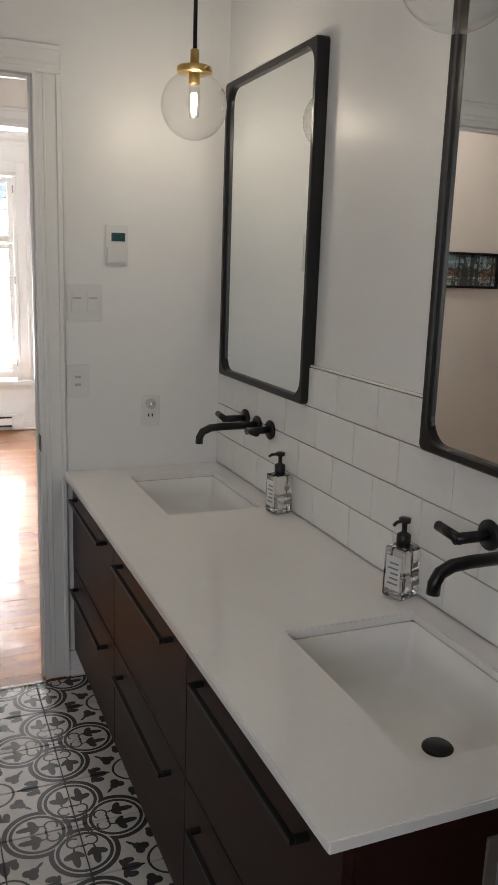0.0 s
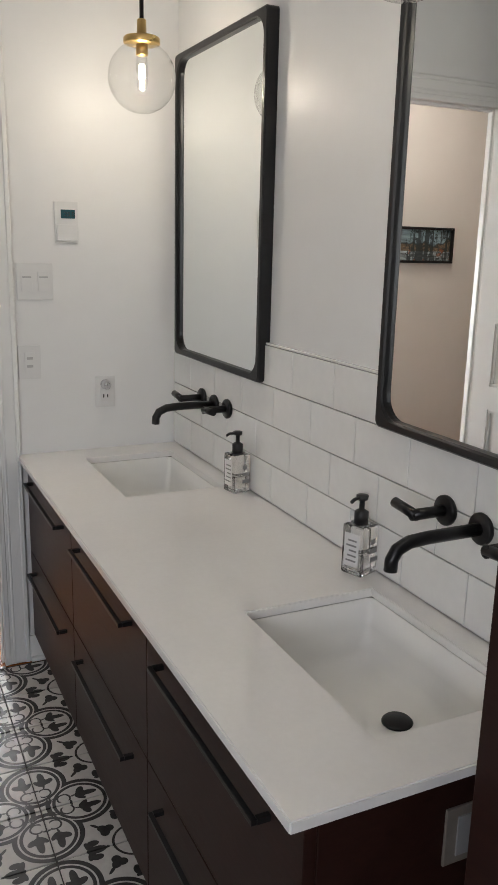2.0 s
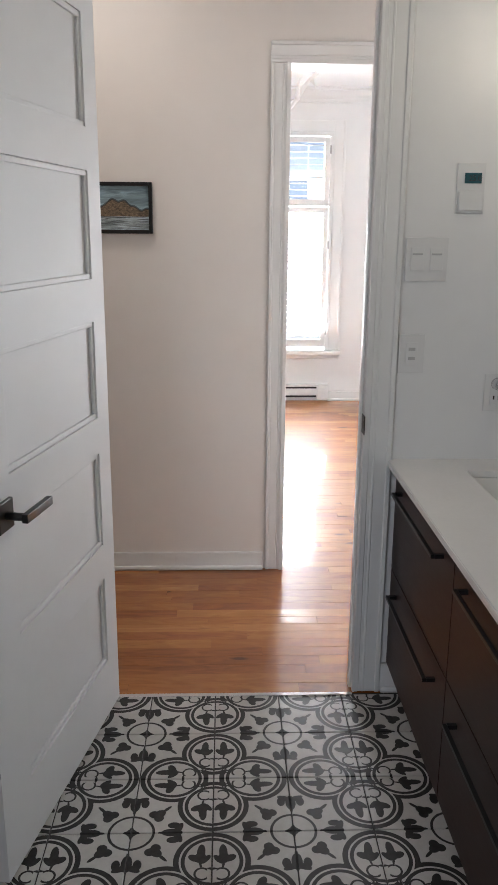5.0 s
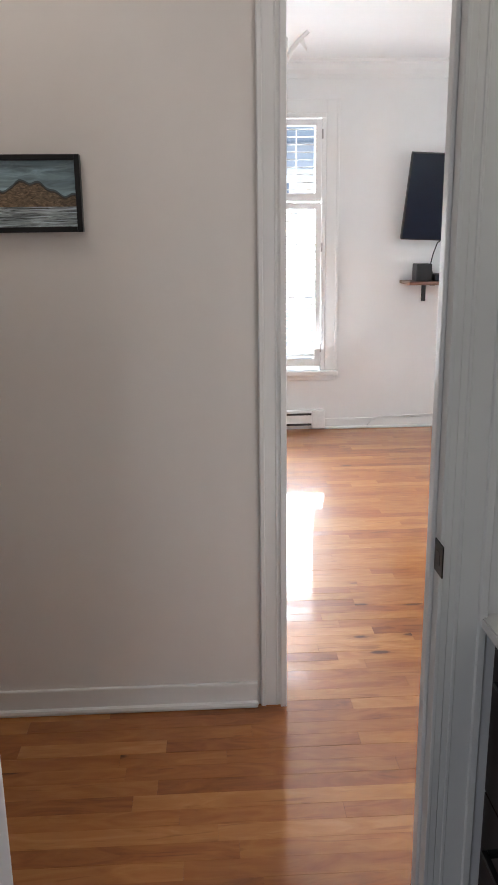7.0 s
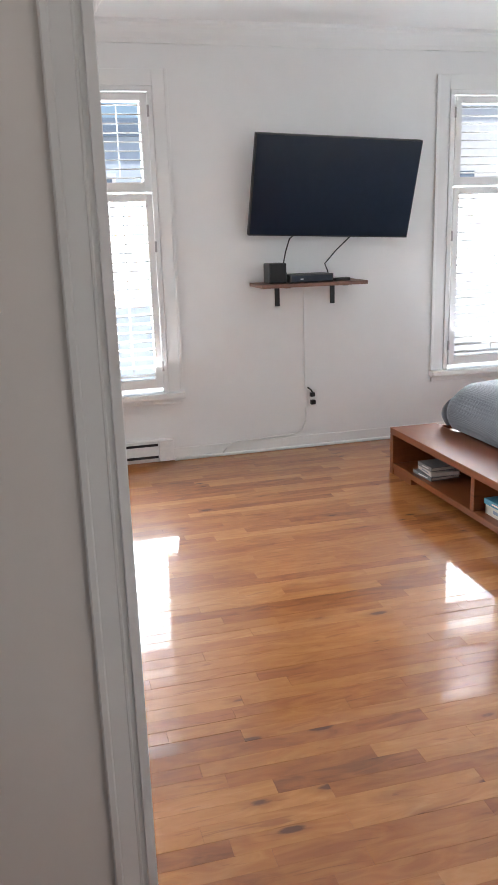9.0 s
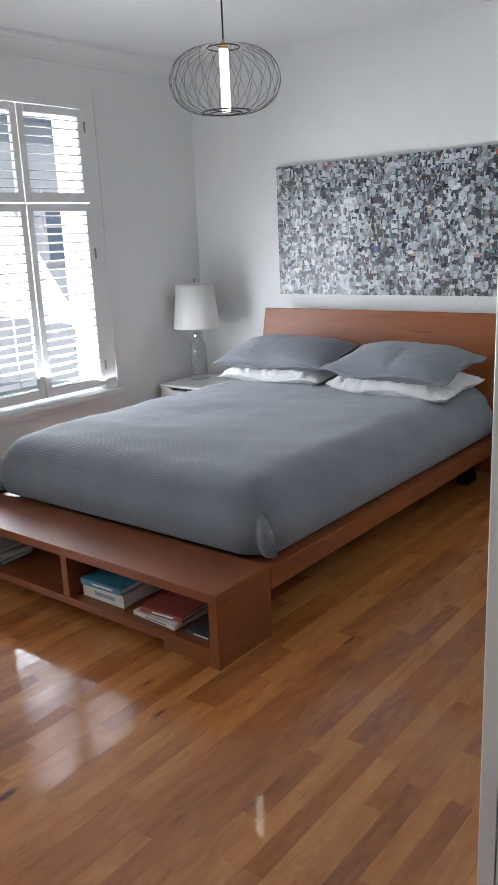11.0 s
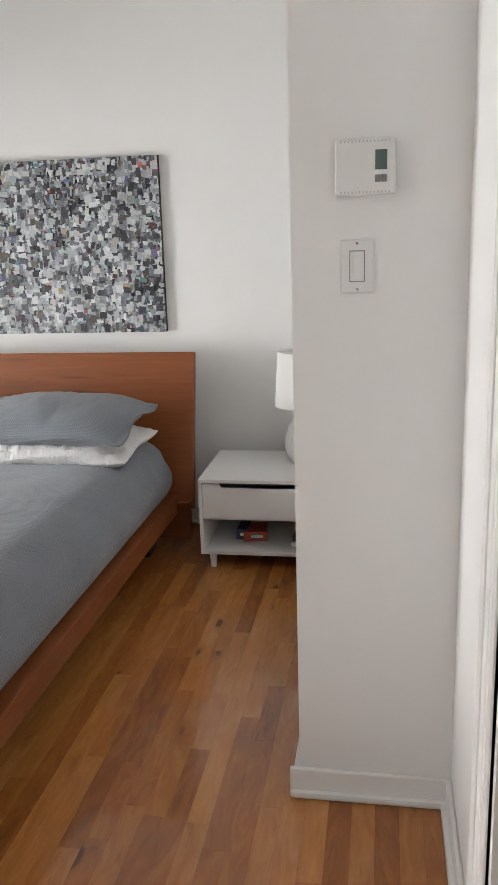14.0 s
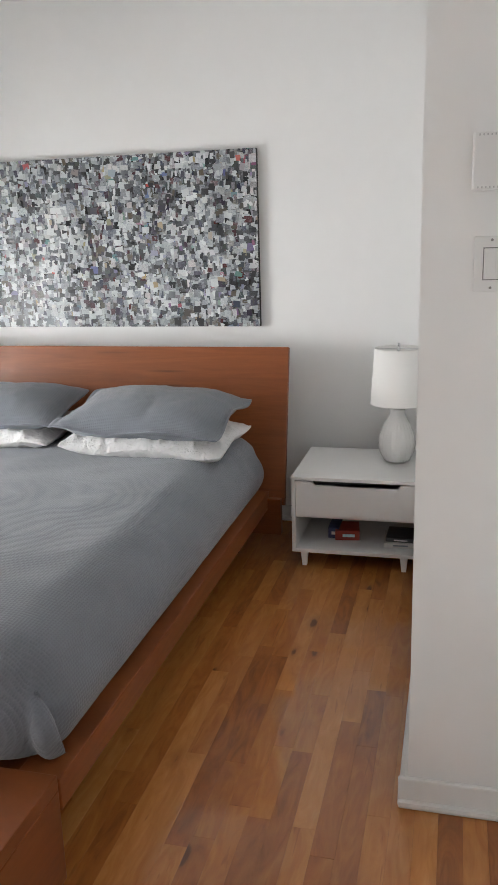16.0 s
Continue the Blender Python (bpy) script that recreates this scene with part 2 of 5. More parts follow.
def landscape(name, sky_c, hill, lake, dark):
    """A small painted landscape: streaked sky, an ochre hill, rippled water and dark trees (along local x and z)."""
    g = Graph(name)
    w = g.place((1, 1, 1), True)
    pos = g.nt.nodes.new("ShaderNodeSeparateXYZ")
    g.nt.links.new(w, pos.inputs[0])
    v = g.mul(g.add(pos.outputs[2], 0.1), 5.0)
    ridge = g.add(0.44, g.mul(g.sub(g.noise(g.place((1, 0, 0), True), 7.5, 2), 0.38), 0.85))
    brush = g.noise(g.place((1, 1, 2.2), True), 55, 5, 0.7, 1.5)
    sky_n = g.noise(g.place((0.5, 1, 3.0), True), 16, 4, 0.6, 1.0)
    sky_col = g.ramp(sky_n, [(0.3, tuple(x * 0.55 for x in sky_c)), (0.5, sky_c), (0.7, tuple(min(1, x * 1.7) for x in sky_c))])
    hill_col = g.ramp(brush, [(0.32, tuple(x * 0.22 for x in hill)), (0.5, hill), (0.68, tuple(min(1, x * 2.2) for x in hill))])
    ripple = g.noise(g.place((0.22, 1, 3.2), True), 60, 4, 0.65, 0.6)
    lake_col = g.ramp(ripple, [(0.34, tuple(x * 0.12 for x in lake)), (0.5, tuple(x * 0.8 for x in lake)), (0.68, tuple(min(1, x * 1.8) for x in lake))])
    c = g.mix(g.less(v, ridge), sky_col, hill_col)
    c = g.mix(g.mul(g.less(g.absolute(g.sub(v, ridge)), 0.022), 0.75), c, dark)
    c = g.mix(g.less(v, 0.34), c, lake_col)
    # the trees on the near bank
    n = g.noise(w, 22, 6, 0.7)
    trunks = g.less(g.noise(g.place((1, 1, 0.06), True), 46, 3, 0.7), 0.5)
    bank = g.math('LESS_THAN', pos.outputs[0], g.sub(0.02, g.mul(n, 0.12)))
    woods = g.mul(g.most(trunks, g.less(g.noise(w, 40, 4, 0.8), 0.48)), bank)
    c = g.mix(g.mul(woods, 0.9), c, dark)
    red = g.mul(g.less(0.62, g.noise(w, 34, 2)), g.math('LESS_THAN', pos.outputs[2], -0.02))
    c = g.mix(g.mul(g.mul(red, bank), 0.7), c, (0.32, 0.09, 0.03))
    g.color(c)
    g.set(Roughness=0.35)
    g.bump(brush, 0.3, 0.001)
    return g.mat


def waffle(name, c, pitch, relief):
    """Waffle-weave cotton: small square pits between raised threads, faded in soft patches."""
    g = Graph(name)
    sep = g.nt.nodes.new("ShaderNodeSeparateXYZ")
    g.nt.links.new(g.place(local=True), sep.inputs[0])
    k = math.pi / pitch
    u = g.absolute(g.math('SINE', g.mul(sep.outputs[0], k)))
    v = g.absolute(g.math('SINE', g.mul(g.add(sep.outputs[1], sep.outputs[2]), k)))
    pit = g.mul(u, v)
    w = g.place(local=True)
    n, f = g.noise(w, 5, 5), g.noise(w, 190, 3)
    # the last term shades the pits in the colour, besides the bump
    t = g.add(g.add(g.mul(n, 0.5), g.mul(f, 0.35)), g.mul(g.sub(0.5, pit), 0.12))
    g.color(g.ramp(t, [(0.25, tuple(x * 0.82 for x in c)), (0.68, tuple(x * 1.14 for x in c))]))
    g.set(Roughness=0.9, Sheen_Weight=0.25)
    g.bump(g.sub(g.mul(f, 0.3), pit), relief, 0.003)
    return g.mat


def crumpled(name, c):
    """Thin washed cotton with short sharp creases."""
    g = Graph(name)
    w = g.place((1.0, 1.5, 1.0), True)
    ridge = g.absolute(g.sub(g.noise(w, 15, 3, 0.5, 1.5), 0.5))
    small = g.absolute(g.sub(g.noise(w, 38, 3, 0.6, 1.0), 0.5))
    f = g.noise(g.place(local=True), 300, 2)
    g.color(g.ramp(g.noise(w, 6, 4), [(0.3, tuple(x * 0.95 for x in c)), (0.7, c)]))
    g.set(Roughness=0.9, Sheen_Weight=0.2)
    g.bump(g.add(g.add(g.mul(ridge, 2.4), small), g.mul(f, 0.06)), 0.75, 0.012)
    return g.mat


WALL_BATH = paint_wall("bath_paint", (0.80, 0.80, 0.79), 0.42)
WALL_HALL = paint_wall("hall_paint", (0.80, 0.76, 0.72))
WALL_BED = paint_wall("bedroom_paint", (0.80, 0.80, 0.79))
CEIL = paint_wall("ceiling_paint", (0.82, 0.82, 0.81), 0.7)
TRIM = paint_wall("trim_paint", (0.80, 0.80, 0.785), 0.33)
DOOR = paint_wall("door_paint", (0.77, 0.77, 0.77), 0.58)
OAK = strip_floor("floor_boards", [(0.12, (0.175, 0.052, 0.0105)), (0.34, (0.30, 0.099, 0.0210)), (0.54, (0.385, 0.143, 0.033)), (0.74, (0.46, 0.193, 0.052)), (0.96, (0.545, 0.272, 0.093))])
OUTG = plain("taupe_plate", (0.16, 0.14, 0.12), 0.4)
SUBFLOOR = plain("dark_subfloor", (0.10, 0.045, 0.018), 0.6)
CHERRY = wood("cherry_veneer", [(0.25, (0.155, 0.042, 0.0105)), (0.55, (0.215, 0.062, 0.0165)), (0.8, (0.262, 0.086, 0.026))], (1.5, 0.7, 12), 0.40, False, 0.05, True, 2.0, spec=0.35)
ESPRESSO = wood("espresso_wood", [(0.25, (0.0125, 0.0047, 0.0035)), (0.55, (0.024, 0.0088, 0.0066)), (0.8, (0.040, 0.0152, 0.0108))], (6, 1.0, 10), 0.38, False, 0.0, True, 2.5, spec=0.24)
TOPWOOD = wood("reddish_top_wood", [(0.25, (0.05, 0.018, 0.012)), (0.55, (0.085, 0.032, 0.02)), (0.8, (0.12, 0.05, 0.03))], (6, 1.0, 10), 0.36, False, 0.1, True, 2.5)
TILE = pattern_tile()
GROUT = plain("grout", (0.22, 0.215, 0.21), 0.85, relief=0.4)
FGROUT = plain("floor_grout", (0.055, 0.053, 0.05), 0.85, relief=0.4)
SUBWAY = plain("white_glazed_tile", (0.80, 0.80, 0.78), 0.10, vary=0.03, relief=0.05)
QUARTZ = plain("white_quartz", (0.79, 0.78, 0.765), 0.10, grain=90, vary=0.03, relief=0.02)
CERAMIC = plain("white_ceramic", (0.82, 0.82, 0.80), 0.07, vary=0.01, relief=0.01)
BLACK = plain("matt_black_metal", (0.014, 0.014, 0.015), 0.34, 0.4, vary=0.2)
BLACKPL = plain("black_plastic", (0.012, 0.012, 0.013), 0.4, vary=0.2)
BRASS = plain("brushed_brass", (0.72, 0.50, 0.20), 0.28, 1.0)
CHROME = plain("chrome", (0.75, 0.75, 0.76), 0.10, 1.0)
STEEL = plain("hinge_steel", (0.35, 0.34, 0.33), 0.4, 0.9)
PLASTIC = plain("white_plastic", (0.72, 0.72, 0.71), 0.35, vary=0.02)
GREYPL = plain("grey_plastic", (0.22, 0.22, 0.22), 0.5)
LCD = plain("lcd_screen", (0.10, 0.14, 0.13), 0.15)
LCD2 = plain("lcd_teal", (0.03, 0.10, 0.12), 0.15)
SCREEN = plain("tv_screen", (0.008, 0.014, 0.028), 0.22, vary=0.1, relief=0.01)
SCREEN.node_tree.nodes["Principled BSDF"].inputs["Specular IOR Level"].default_value = 0.28
MIRROR = plain("mirror_glass", (0.86, 0.88, 0.87), 0.01, 1.0, vary=0.005, relief=0.0)
GLASS = glass("clear_glass")


def thin_glass(name, tint=(1, 1, 1)):
    """A thin clear shell: see-through with a mirror sheen at grazing angles."""
    g = Graph(name)
    nt = g.nt
    clear, shine = nt.nodes.new("ShaderNodeBsdfTransparent"), nt.nodes.new("ShaderNodeBsdfGlossy")
    clear.inputs["Color"].default_value = (*tint, 1)
    shine.inputs["Roughness"].default_value = 0.02
    edge = nt.nodes.new("ShaderNodeLayerWeight")
    edge.inputs["Blend"].default_value = 0.5
    sheen = g.add(0.04, g.mul(g.math('POWER', edge.outputs["Facing"], 3.0), 0.8))
    both = nt.nodes.new("ShaderNodeMixShader")
    nt.links.new(sheen, both.inputs[0])
    nt.links.new(clear.outputs[0], both.inputs[1])
    nt.links.new(shine.outputs[0], both.inputs[2])
    nt.links.new(both.outputs[0], nt.nodes["Material Output"].inputs["Surface"])
    return g.mat


THIN = thin_glass("thin_clear_glass", (0.975, 0.975, 0.972))
PANE = glass("window_glass", ior=1.1)
BULB = emit("bulb_filament", (1.0, 0.86, 0.62), 30.0)
TUBE = emit("lamp_tube", (1.0, 0.90, 0.70), 9.0)
SHADE = plain("lamp_shade_linen", (0.80, 0.79, 0.765), 0.8, grain=120, vary=0.015, relief=0.05)
LIGHTG = plain("light_grey_plastic", (0.46, 0.46, 0.455), 0.5)
DUVET = waffle("grey_waffle_cotton", (0.178, 0.194, 0.222), 0.0105, 0.40)
SHAM = waffle("grey_sham_cotton", (0.165, 0.180, 0.206), 0.009, 0.35)
SHEET = crumpled("white_cotton", (0.72, 0.71, 0.71))
LACQUER = plain("white_lacquer", (0.80, 0.80, 0.79), 0.3, vary=0.02)
COLLAGE = collage()
CANVAS = plain("black_canvas_edge", (0.015, 0.015, 0.016), 0.7)
SHELFW = wood("dark_shelf_wood", [(0.3, (0.10, 0.045, 0.03)), (0.7, (0.22, 0.10, 0.065))], (10, 10, 1), 0.4, False)
HEAT = plain("enamel_white", (0.78, 0.78, 0.77), 0.35)
PAPER = plain("paper_pages", (0.72, 0.69, 0.62), 0.8, grain=200)
SNOW = plain("pale_pavement", (0.72, 0.72, 0.72), 0.9)
FACADE = plain("grey_siding", (0.66, 0.72, 0.80), 0.8, grain=6)
FACADE2 = plain("white_render", (0.84, 0.84, 0.84), 0.8, grain=6)
FWIN = plain("far_window_glass", (0.24, 0.29, 0.36), 0.1)


# ---- building helpers ----
def box(bm, x0, x1, y0, y1, z0, z1, bev=0.0, seg=2):
    vs = [bm.verts.new((x, y, z)) for x in (x0, x1) for y in (y0, y1) for z in (z0, z1)]
    fs = [bm.faces.new([vs[i] for i in q]) for q in ((0, 1, 3, 2), (4, 6, 7, 5), (0, 4, 5, 1), (2, 3, 7, 6), (0, 2, 6, 4), (1, 5, 7, 3))]
    if bev > 0:
        edges = list({e for f in fs for e in f.edges})
        bmesh.ops.bevel(bm, geom=edges, offset=bev, segments=seg, affect='EDGES', profile=0.6)
    return bm


def boxes(*bs, bev=0.0, seg=2):
    bm = bmesh.new()
    for b in bs:
        box(bm, *b, bev=bev, seg=seg)
    return bm


def lathe(profile, steps=32, m=None):
    """A turned shape about z from (radius, z) pairs."""
    bm = bmesh.new()
    rings = []
    for r, z in profile:
        if r < 1e-5:
            rings.append([bm.verts.new((0, 0, z))])
        else:
            rings.append([bm.verts.new((r * math.cos(2 * math.pi * i / steps), r * math.sin(2 * math.pi * i / steps), z)) for i in range(steps)])
    for A, B in zip(rings, rings[1:]):
        for i in range(steps):
            j = (i + 1) % steps
            q = [A[i % len(A)], A[j % len(A)], B[j % len(B)], B[i % len(B)]]
            q = list(dict.fromkeys(q))
            if len(q) > 2:
                bm.faces.new(q)
    for f in bm.faces:
        f.smooth = True
    if m:
        bmesh.ops.transform(bm, matrix=m, verts=bm.verts)
    bmesh.ops.recalc_face_normals(bm, faces=bm.faces)
    return bm


def tube(points, r, steps=12, closed=False):
    """A round rod along points."""
    bm = bmesh.new()
    pts = [Vector(p) for p in points]
    n = len(pts)
    rings = []
    side = None
    for i, p in enumerate(pts):
        a = pts[(i - 1) % n] if closed or i else p
        b = pts[(i + 1) % n] if closed or i < n - 1 else p
        t = (b - a).normalized()
        if side is None:
            side = t.orthogonal().normalized()
        side = (side - t * side.dot(t)).normalized()
        up = t.cross(side)
        rings.append([bm.verts.new(p + r * (math.cos(2 * math.pi * k / steps) * side + math.sin(2 * math.pi * k / steps) * up)) for k in range(steps)])
    for i in range(n if closed else n - 1):
        A, B = rings[i], rings[(i + 1) % n]
        for k in range(steps):
            f = bm.faces.new((A[k], A[(k + 1) % steps], B[(k + 1) % steps], B[k]))
            f.smooth = True
    if not closed:
        bm.faces.new(rings[0])
        bm.faces.new(rings[-1])
    bmesh.ops.recalc_face_normals(bm, faces=bm.faces)
    return bm


def merge(*bms):
    out = bmesh.new()
    for b in bms:
        me = bpy.data.meshes.new("tmp")
        b.to_mesh(me)
        b.free()
        out.from_mesh(me)
        bpy.data.meshes.remove(me)
    return out


def mesh_of(name, bm, mat):
    bmesh.ops.recalc_face_normals(bm, faces=bm.faces)
    me = bpy.data.meshes.new(name)
    bm.to_mesh(me)
    bm.free()
    me.materials.append(mat)
    return me


def part(name, bm, mat, parent=None, label=""):
    ob = new(name, mesh_of(name, bm, mat))
    if parent:
        ob.parent = parent
    return tagged(ob, label)


def thing(name, label, category, group="", at=None):
    ob = new(name)
    ob.empty_display_size = 0.05
    if at:
        ob.matrix_basis = at
    return tagged(ob, label, category, group)


def structure(name, bm, mat, label="", category=""):
    return tagged(part(name, bm, mat), label, category, kind="structure")


def smooth(ob):
    for p in ob.data.polygons:
        p.use_smooth = True
    return ob

# ---- structure ----
CEIL_Z = 2.57


def wall_with_holes(axis, a0, a1, t0, t1, z1, holes):
    """A wall along x ('x') or y ('y') from a0 to a1, between t0 and t1, with holes (start, end, sill, head)."""
    bm = bmesh.new()

    def put(s, e, zlo, zhi):
        if e - s > 1e-4 and zhi - zlo > 1e-4:
            if axis == 'x':
                box(bm, s, e, t0, t1, zlo, zhi)
            else:
                box(bm, t0, t1, s, e, zlo, zhi)
    at = a0
    for s, e, lo, hi in sorted(holes):
        put(at, s, 0, z1)
        put(s, e, 0, lo)
        put(s, e, hi, z1)
        at = e
    put(at, a1, 0, z1)
    return bm


D1L, D1R, D1H = -0.780, 0.010, 2.085
D2L, D2R, D2H = -0.155, 1.280, 2.065
W1, W2 = (-0.56, 0.49), (2.39, 3.44)
WZ0, WZ1 = 0.45, 2.235

structure("wall_bath_vanity", wall_with_holes('y', -3.6, 0.05, 0.673, 0.80, CEIL_Z, []), WALL_BATH, "white painted bathroom wall above the vanity", "wall")
structure("wall_bath_door", wall_with_holes('x', -2.2, 0.80, 0.05, 0.07, CEIL_Z, [(D1L, D1R, 0, D1H)]), WALL_BATH, "white painted bathroom wall with a doorway", "wall")
structure("wall_hall_bath_side", wall_with_holes('x', -3.0, 3.2, 0.07, 0.09, CEIL_Z, [(D1L, D1R, 0, D1H)]), WALL_HALL, "warm white hall wall with a doorway", "wall")
structure("wall_bath_left", boxes((-2.32, -2.2, -3.6, 0.05, 0, CEIL_Z)), WALL_BATH, "white painted bathroom side wall", "wall")
# the end wall's opening is made up to hold the bathroom fill lamp
structure("wall_bath_back", wall_with_holes('x', -2.32, 0.80, -3.72, -3.6, CEIL_Z, [(-1.95, -1.05, 1.0, 2.1)]), WALL_BATH, "white painted bathroom end wall with an opening added for a fill lamp", "wall")
structure("wall_hall_bedroom_side", wall_with_holes('x', -3.0, 2.385, 1.03, 1.07, CEIL_Z, [(D2L, D2R, 0, D2H)]), WALL_HALL, "warm white hall wall beside the bedroom opening", "wall")
structure("wall_bedroom_door", wall_with_holes('x', -1.3, 2.385, 1.07, 1.085, CEIL_Z, [(D2L, D2R, 0, D2H)]), WALL_BED, "white bedroom wall with a wide pocket door opening", "wall")
structure("wall_closet", boxes((2.385, 4.44, 1.03, 1.472, 0, CEIL_Z)), WALL_BED, "white wall return with thermostat and switch", "wall")
structure("wall_headboard", boxes((4.44, 4.56, 1.0, 4.68, 0, CEIL_Z)), WALL_BED, "plain white bedroom wall behind the bed", "wall")
structure("wall_windows", wall_with_holes('x', -1.42, 4.56, 4.68, 4.98, CEIL_Z, [(*W1, WZ0, WZ1), (*W2, WZ0, WZ1)]), WALL_BED, "white bedroom wall with two tall windows", "wall")
structure("wall_bedroom_left", boxes((-1.42, -1.3, 1.07, 4.68, 0, CEIL_Z)), WALL_BED, "plain white bedroom side wall", "wall")
structure("wall_hall_left", boxes((-3.12, -3.0, 0.09, 1.07, 0, CEIL_Z)), WALL_HALL, "plain hall end wall", "wall")
# this opening is invented, only the hall fill lamp stands in it
structure("wall_hall_right", wall_with_holes('y', 0.09, 1.03, 3.2, 3.32, CEIL_Z, [(0.26, 0.90, 0.9, 2.1)]), WALL_HALL, "hall end wall with a made-up opening for a fill lamp", "wall")
structure("ceiling_bath", boxes((-2.32, 0.80, -3.72, 0.09, CEIL_Z, CEIL_Z + 0.1)), CEIL, "flat white bathroom ceiling", "ceiling")
structure("ceiling_hall", boxes((-3.12, 3.32, 0.09, 1.07, CEIL_Z, CEIL_Z + 0.1)), CEIL, "flat white hall ceiling", "ceiling")
structure("ceiling_bedroom", boxes((-1.42, 4.56, 1.07, 4.98, CEIL_Z, CEIL_Z + 0.1)), CEIL, "flat white bedroom ceiling", "ceiling")
floor_bath = structure("floor_bath", boxes((-2.32, 0.80, -3.72, 0.034, -0.12, -0.004)), FGROUT, "floor of black and cream patterned cement tiles", "tile floor")
floor_wood = structure("floor_wood", boxes((-3.12, 4.56, 0.034, 4.98, -0.12, -0.004)), SUBFLOOR, "glossy honey-coloured hardwood strip floor", "wood floor")


def cove_x(x0, x1, y, s):
    """A small cove moulding under the ceiling along x; s is the way into the room."""
    bm = bmesh.new()
    prof = [(0, -0.11), (0.012, -0.11), (0.016, -0.085), (0.03, -0.06), (0.055, -0.03), (0.08, -0.018), (0.084, 0), (0, 0)]
    A = [bm.verts.new((x0, y + s * p, CEIL_Z + q)) for p, q in prof]
    B = [bm.verts.new((x1, y + s * p, CEIL_Z + q)) for p, q in prof]
    n = len(prof)
    for i in range(n):
        bm.faces.new((A[i], A[(i + 1) % n], B[(i + 1) % n], B[i]))
    bm.faces.new(A)
    bm.faces.new(B)
    return bm


structure("trim_crown", cove_x(-1.3, 4.44, 4.68, -1), TRIM, "white crown moulding along the window wall", "moulding")


def casing(name, x0, x1, head, y, s, left=True, right=True, w=0.085, label="white moulded door casing"):
    """Stepped casing round a doorway on the wall face y; s is the way out of the wall."""
    holder = tagged(new(name), label, "door casing", kind="structure")

    def strip(n, a0, a1, z0, z1, vertical, inner):
        steps = ((0.0, 1.0, 0.012), (0.0, 0.20, 0.0145), (0.30, 0.42, 0.0138), (0.80, 1.0, 0.017))
        bm = bmesh.new()
        for u0, u1, d in steps:
            ya, yb = sorted((y, y + s * d))
            if vertical:
                e0 = a0 + (a1 - a0) * (u0 if inner == 0 else 1 - u1)
                e1 = a0 + (a1 - a0) * (u1 if inner == 0 else 1 - u0)
                box(bm, e0, e1, ya, yb, z0, z1, 0.003, 1)
            else:
                box(bm, a0, a1, ya, yb, z0 + (z1 - z0) * u0, z0 + (z1 - z0) * u1, 0.003, 1)
        part(n, bm, TRIM, holder)
    if left:
        strip("side_casing", x0 - w, x0, 0, head, True, 1)
    if right:
        strip("side_casing", x1, x1 + w, 0, head, True, 0)
    strip("head_casing", x0 - (w if left else 0), x1 + (w if right else 0), head, head + w, False, 0)
    return holder


casing("trim_bath_door", D1L, D1R, D1H, 0.05, -1)
casing("trim_hall_bath_door", D1L, D1R, D1H, 0.09, 1)
casing("trim_hall_bedroom_door", D2L, D2R, D2H, 1.03, -1, w=0.076)
casing("trim_bedroom_door", D2L, D2R, D2H, 1.150, 1)

# jambs and stops of the bathroom doorway
jamb = tagged(new("trim_bath_jamb"), "white painted door jamb with a black strike plate", "door jamb", kind="structure")
part("jamb_board", boxes((D1R - 0.004, D1R + 0.004, 0.034, 0.103, 0, D1H), bev=0.002), TRIM, jamb)
part("jamb_board", boxes((D1L - 0.004, D1L + 0.004, 0.034, 0.103, 0, D1H), bev=0.002), TRIM, jamb)
part("head_board", boxes((D1L, D1R, 0.034, 0.103, D1H - 0.006, D1H + 0.006), bev=0.002), TRIM, jamb)
part("door_stop", boxes((D1R - 0.012, D1R - 0.0042, 0.062, 0.090, 0, D1H - 0.006), bev=0.003), TRIM, jamb)
part("door_stop", boxes((D1L + 0.004, D1L + 0.016, 0.066, 0.092, 0, D1H - 0.006), bev=0.003), TRIM, jamb)
part("door_stop", boxes((D1L + 0.016, D1R - 0.016, 0.066, 0.092, D1H - 0.018, D1H - 0.006), bev=0.003), TRIM, jamb)
plate = part("strike_plate", boxes((D1R - 0.0065, D1R - 0.0042, 0.012, 0.058, 0.868, 0.924), bev=0.001), BLACK, jamb, "matt black strike plate")
# no hole is cut: a black patch gives the shade inside it
part("latch_hole", boxes((D1R - 0.0075, D1R - 0.0066, 0.026, 0.044, 0.885, 0.908)), BLACKPL, plate)

# the pocket opening: split jamb with the edge of the retracted door between dark slots
pj = tagged(new("trim_pocket_jamb"), "white split jamb of a pocket door", "door jamb", kind="structure")
part("split_jamb", boxes((D2R - 0.016, D2R - 0.001, 1.008, 1.0812, 0, D2H), bev=0.001), TRIM, pj)
part("split_jamb", boxes((D2R - 0.016, D2R - 0.001, 1.1208, 1.156, 0, D2H), bev=0.001), TRIM, pj)
part("jamb_board", boxes((D2L - 0.016, D2L + 0.002, 1.008, 1.146, 0, D2H), bev=0.002), TRIM, pj)
part("head_board", boxes((D2L, D2R, 1.008, 1.146, D2H - 0.004, D2H + 0.012), bev=0.002), TRIM, pj)
# a black sheet stands in for the shade inside the open slots
part("slot_lining", boxes((D2R - 0.005, D2R - 0.002, 1.0815, 1.1205, 0, D2H)), BLACKPL, pj, "black sheet for the shade inside the pocket slot")
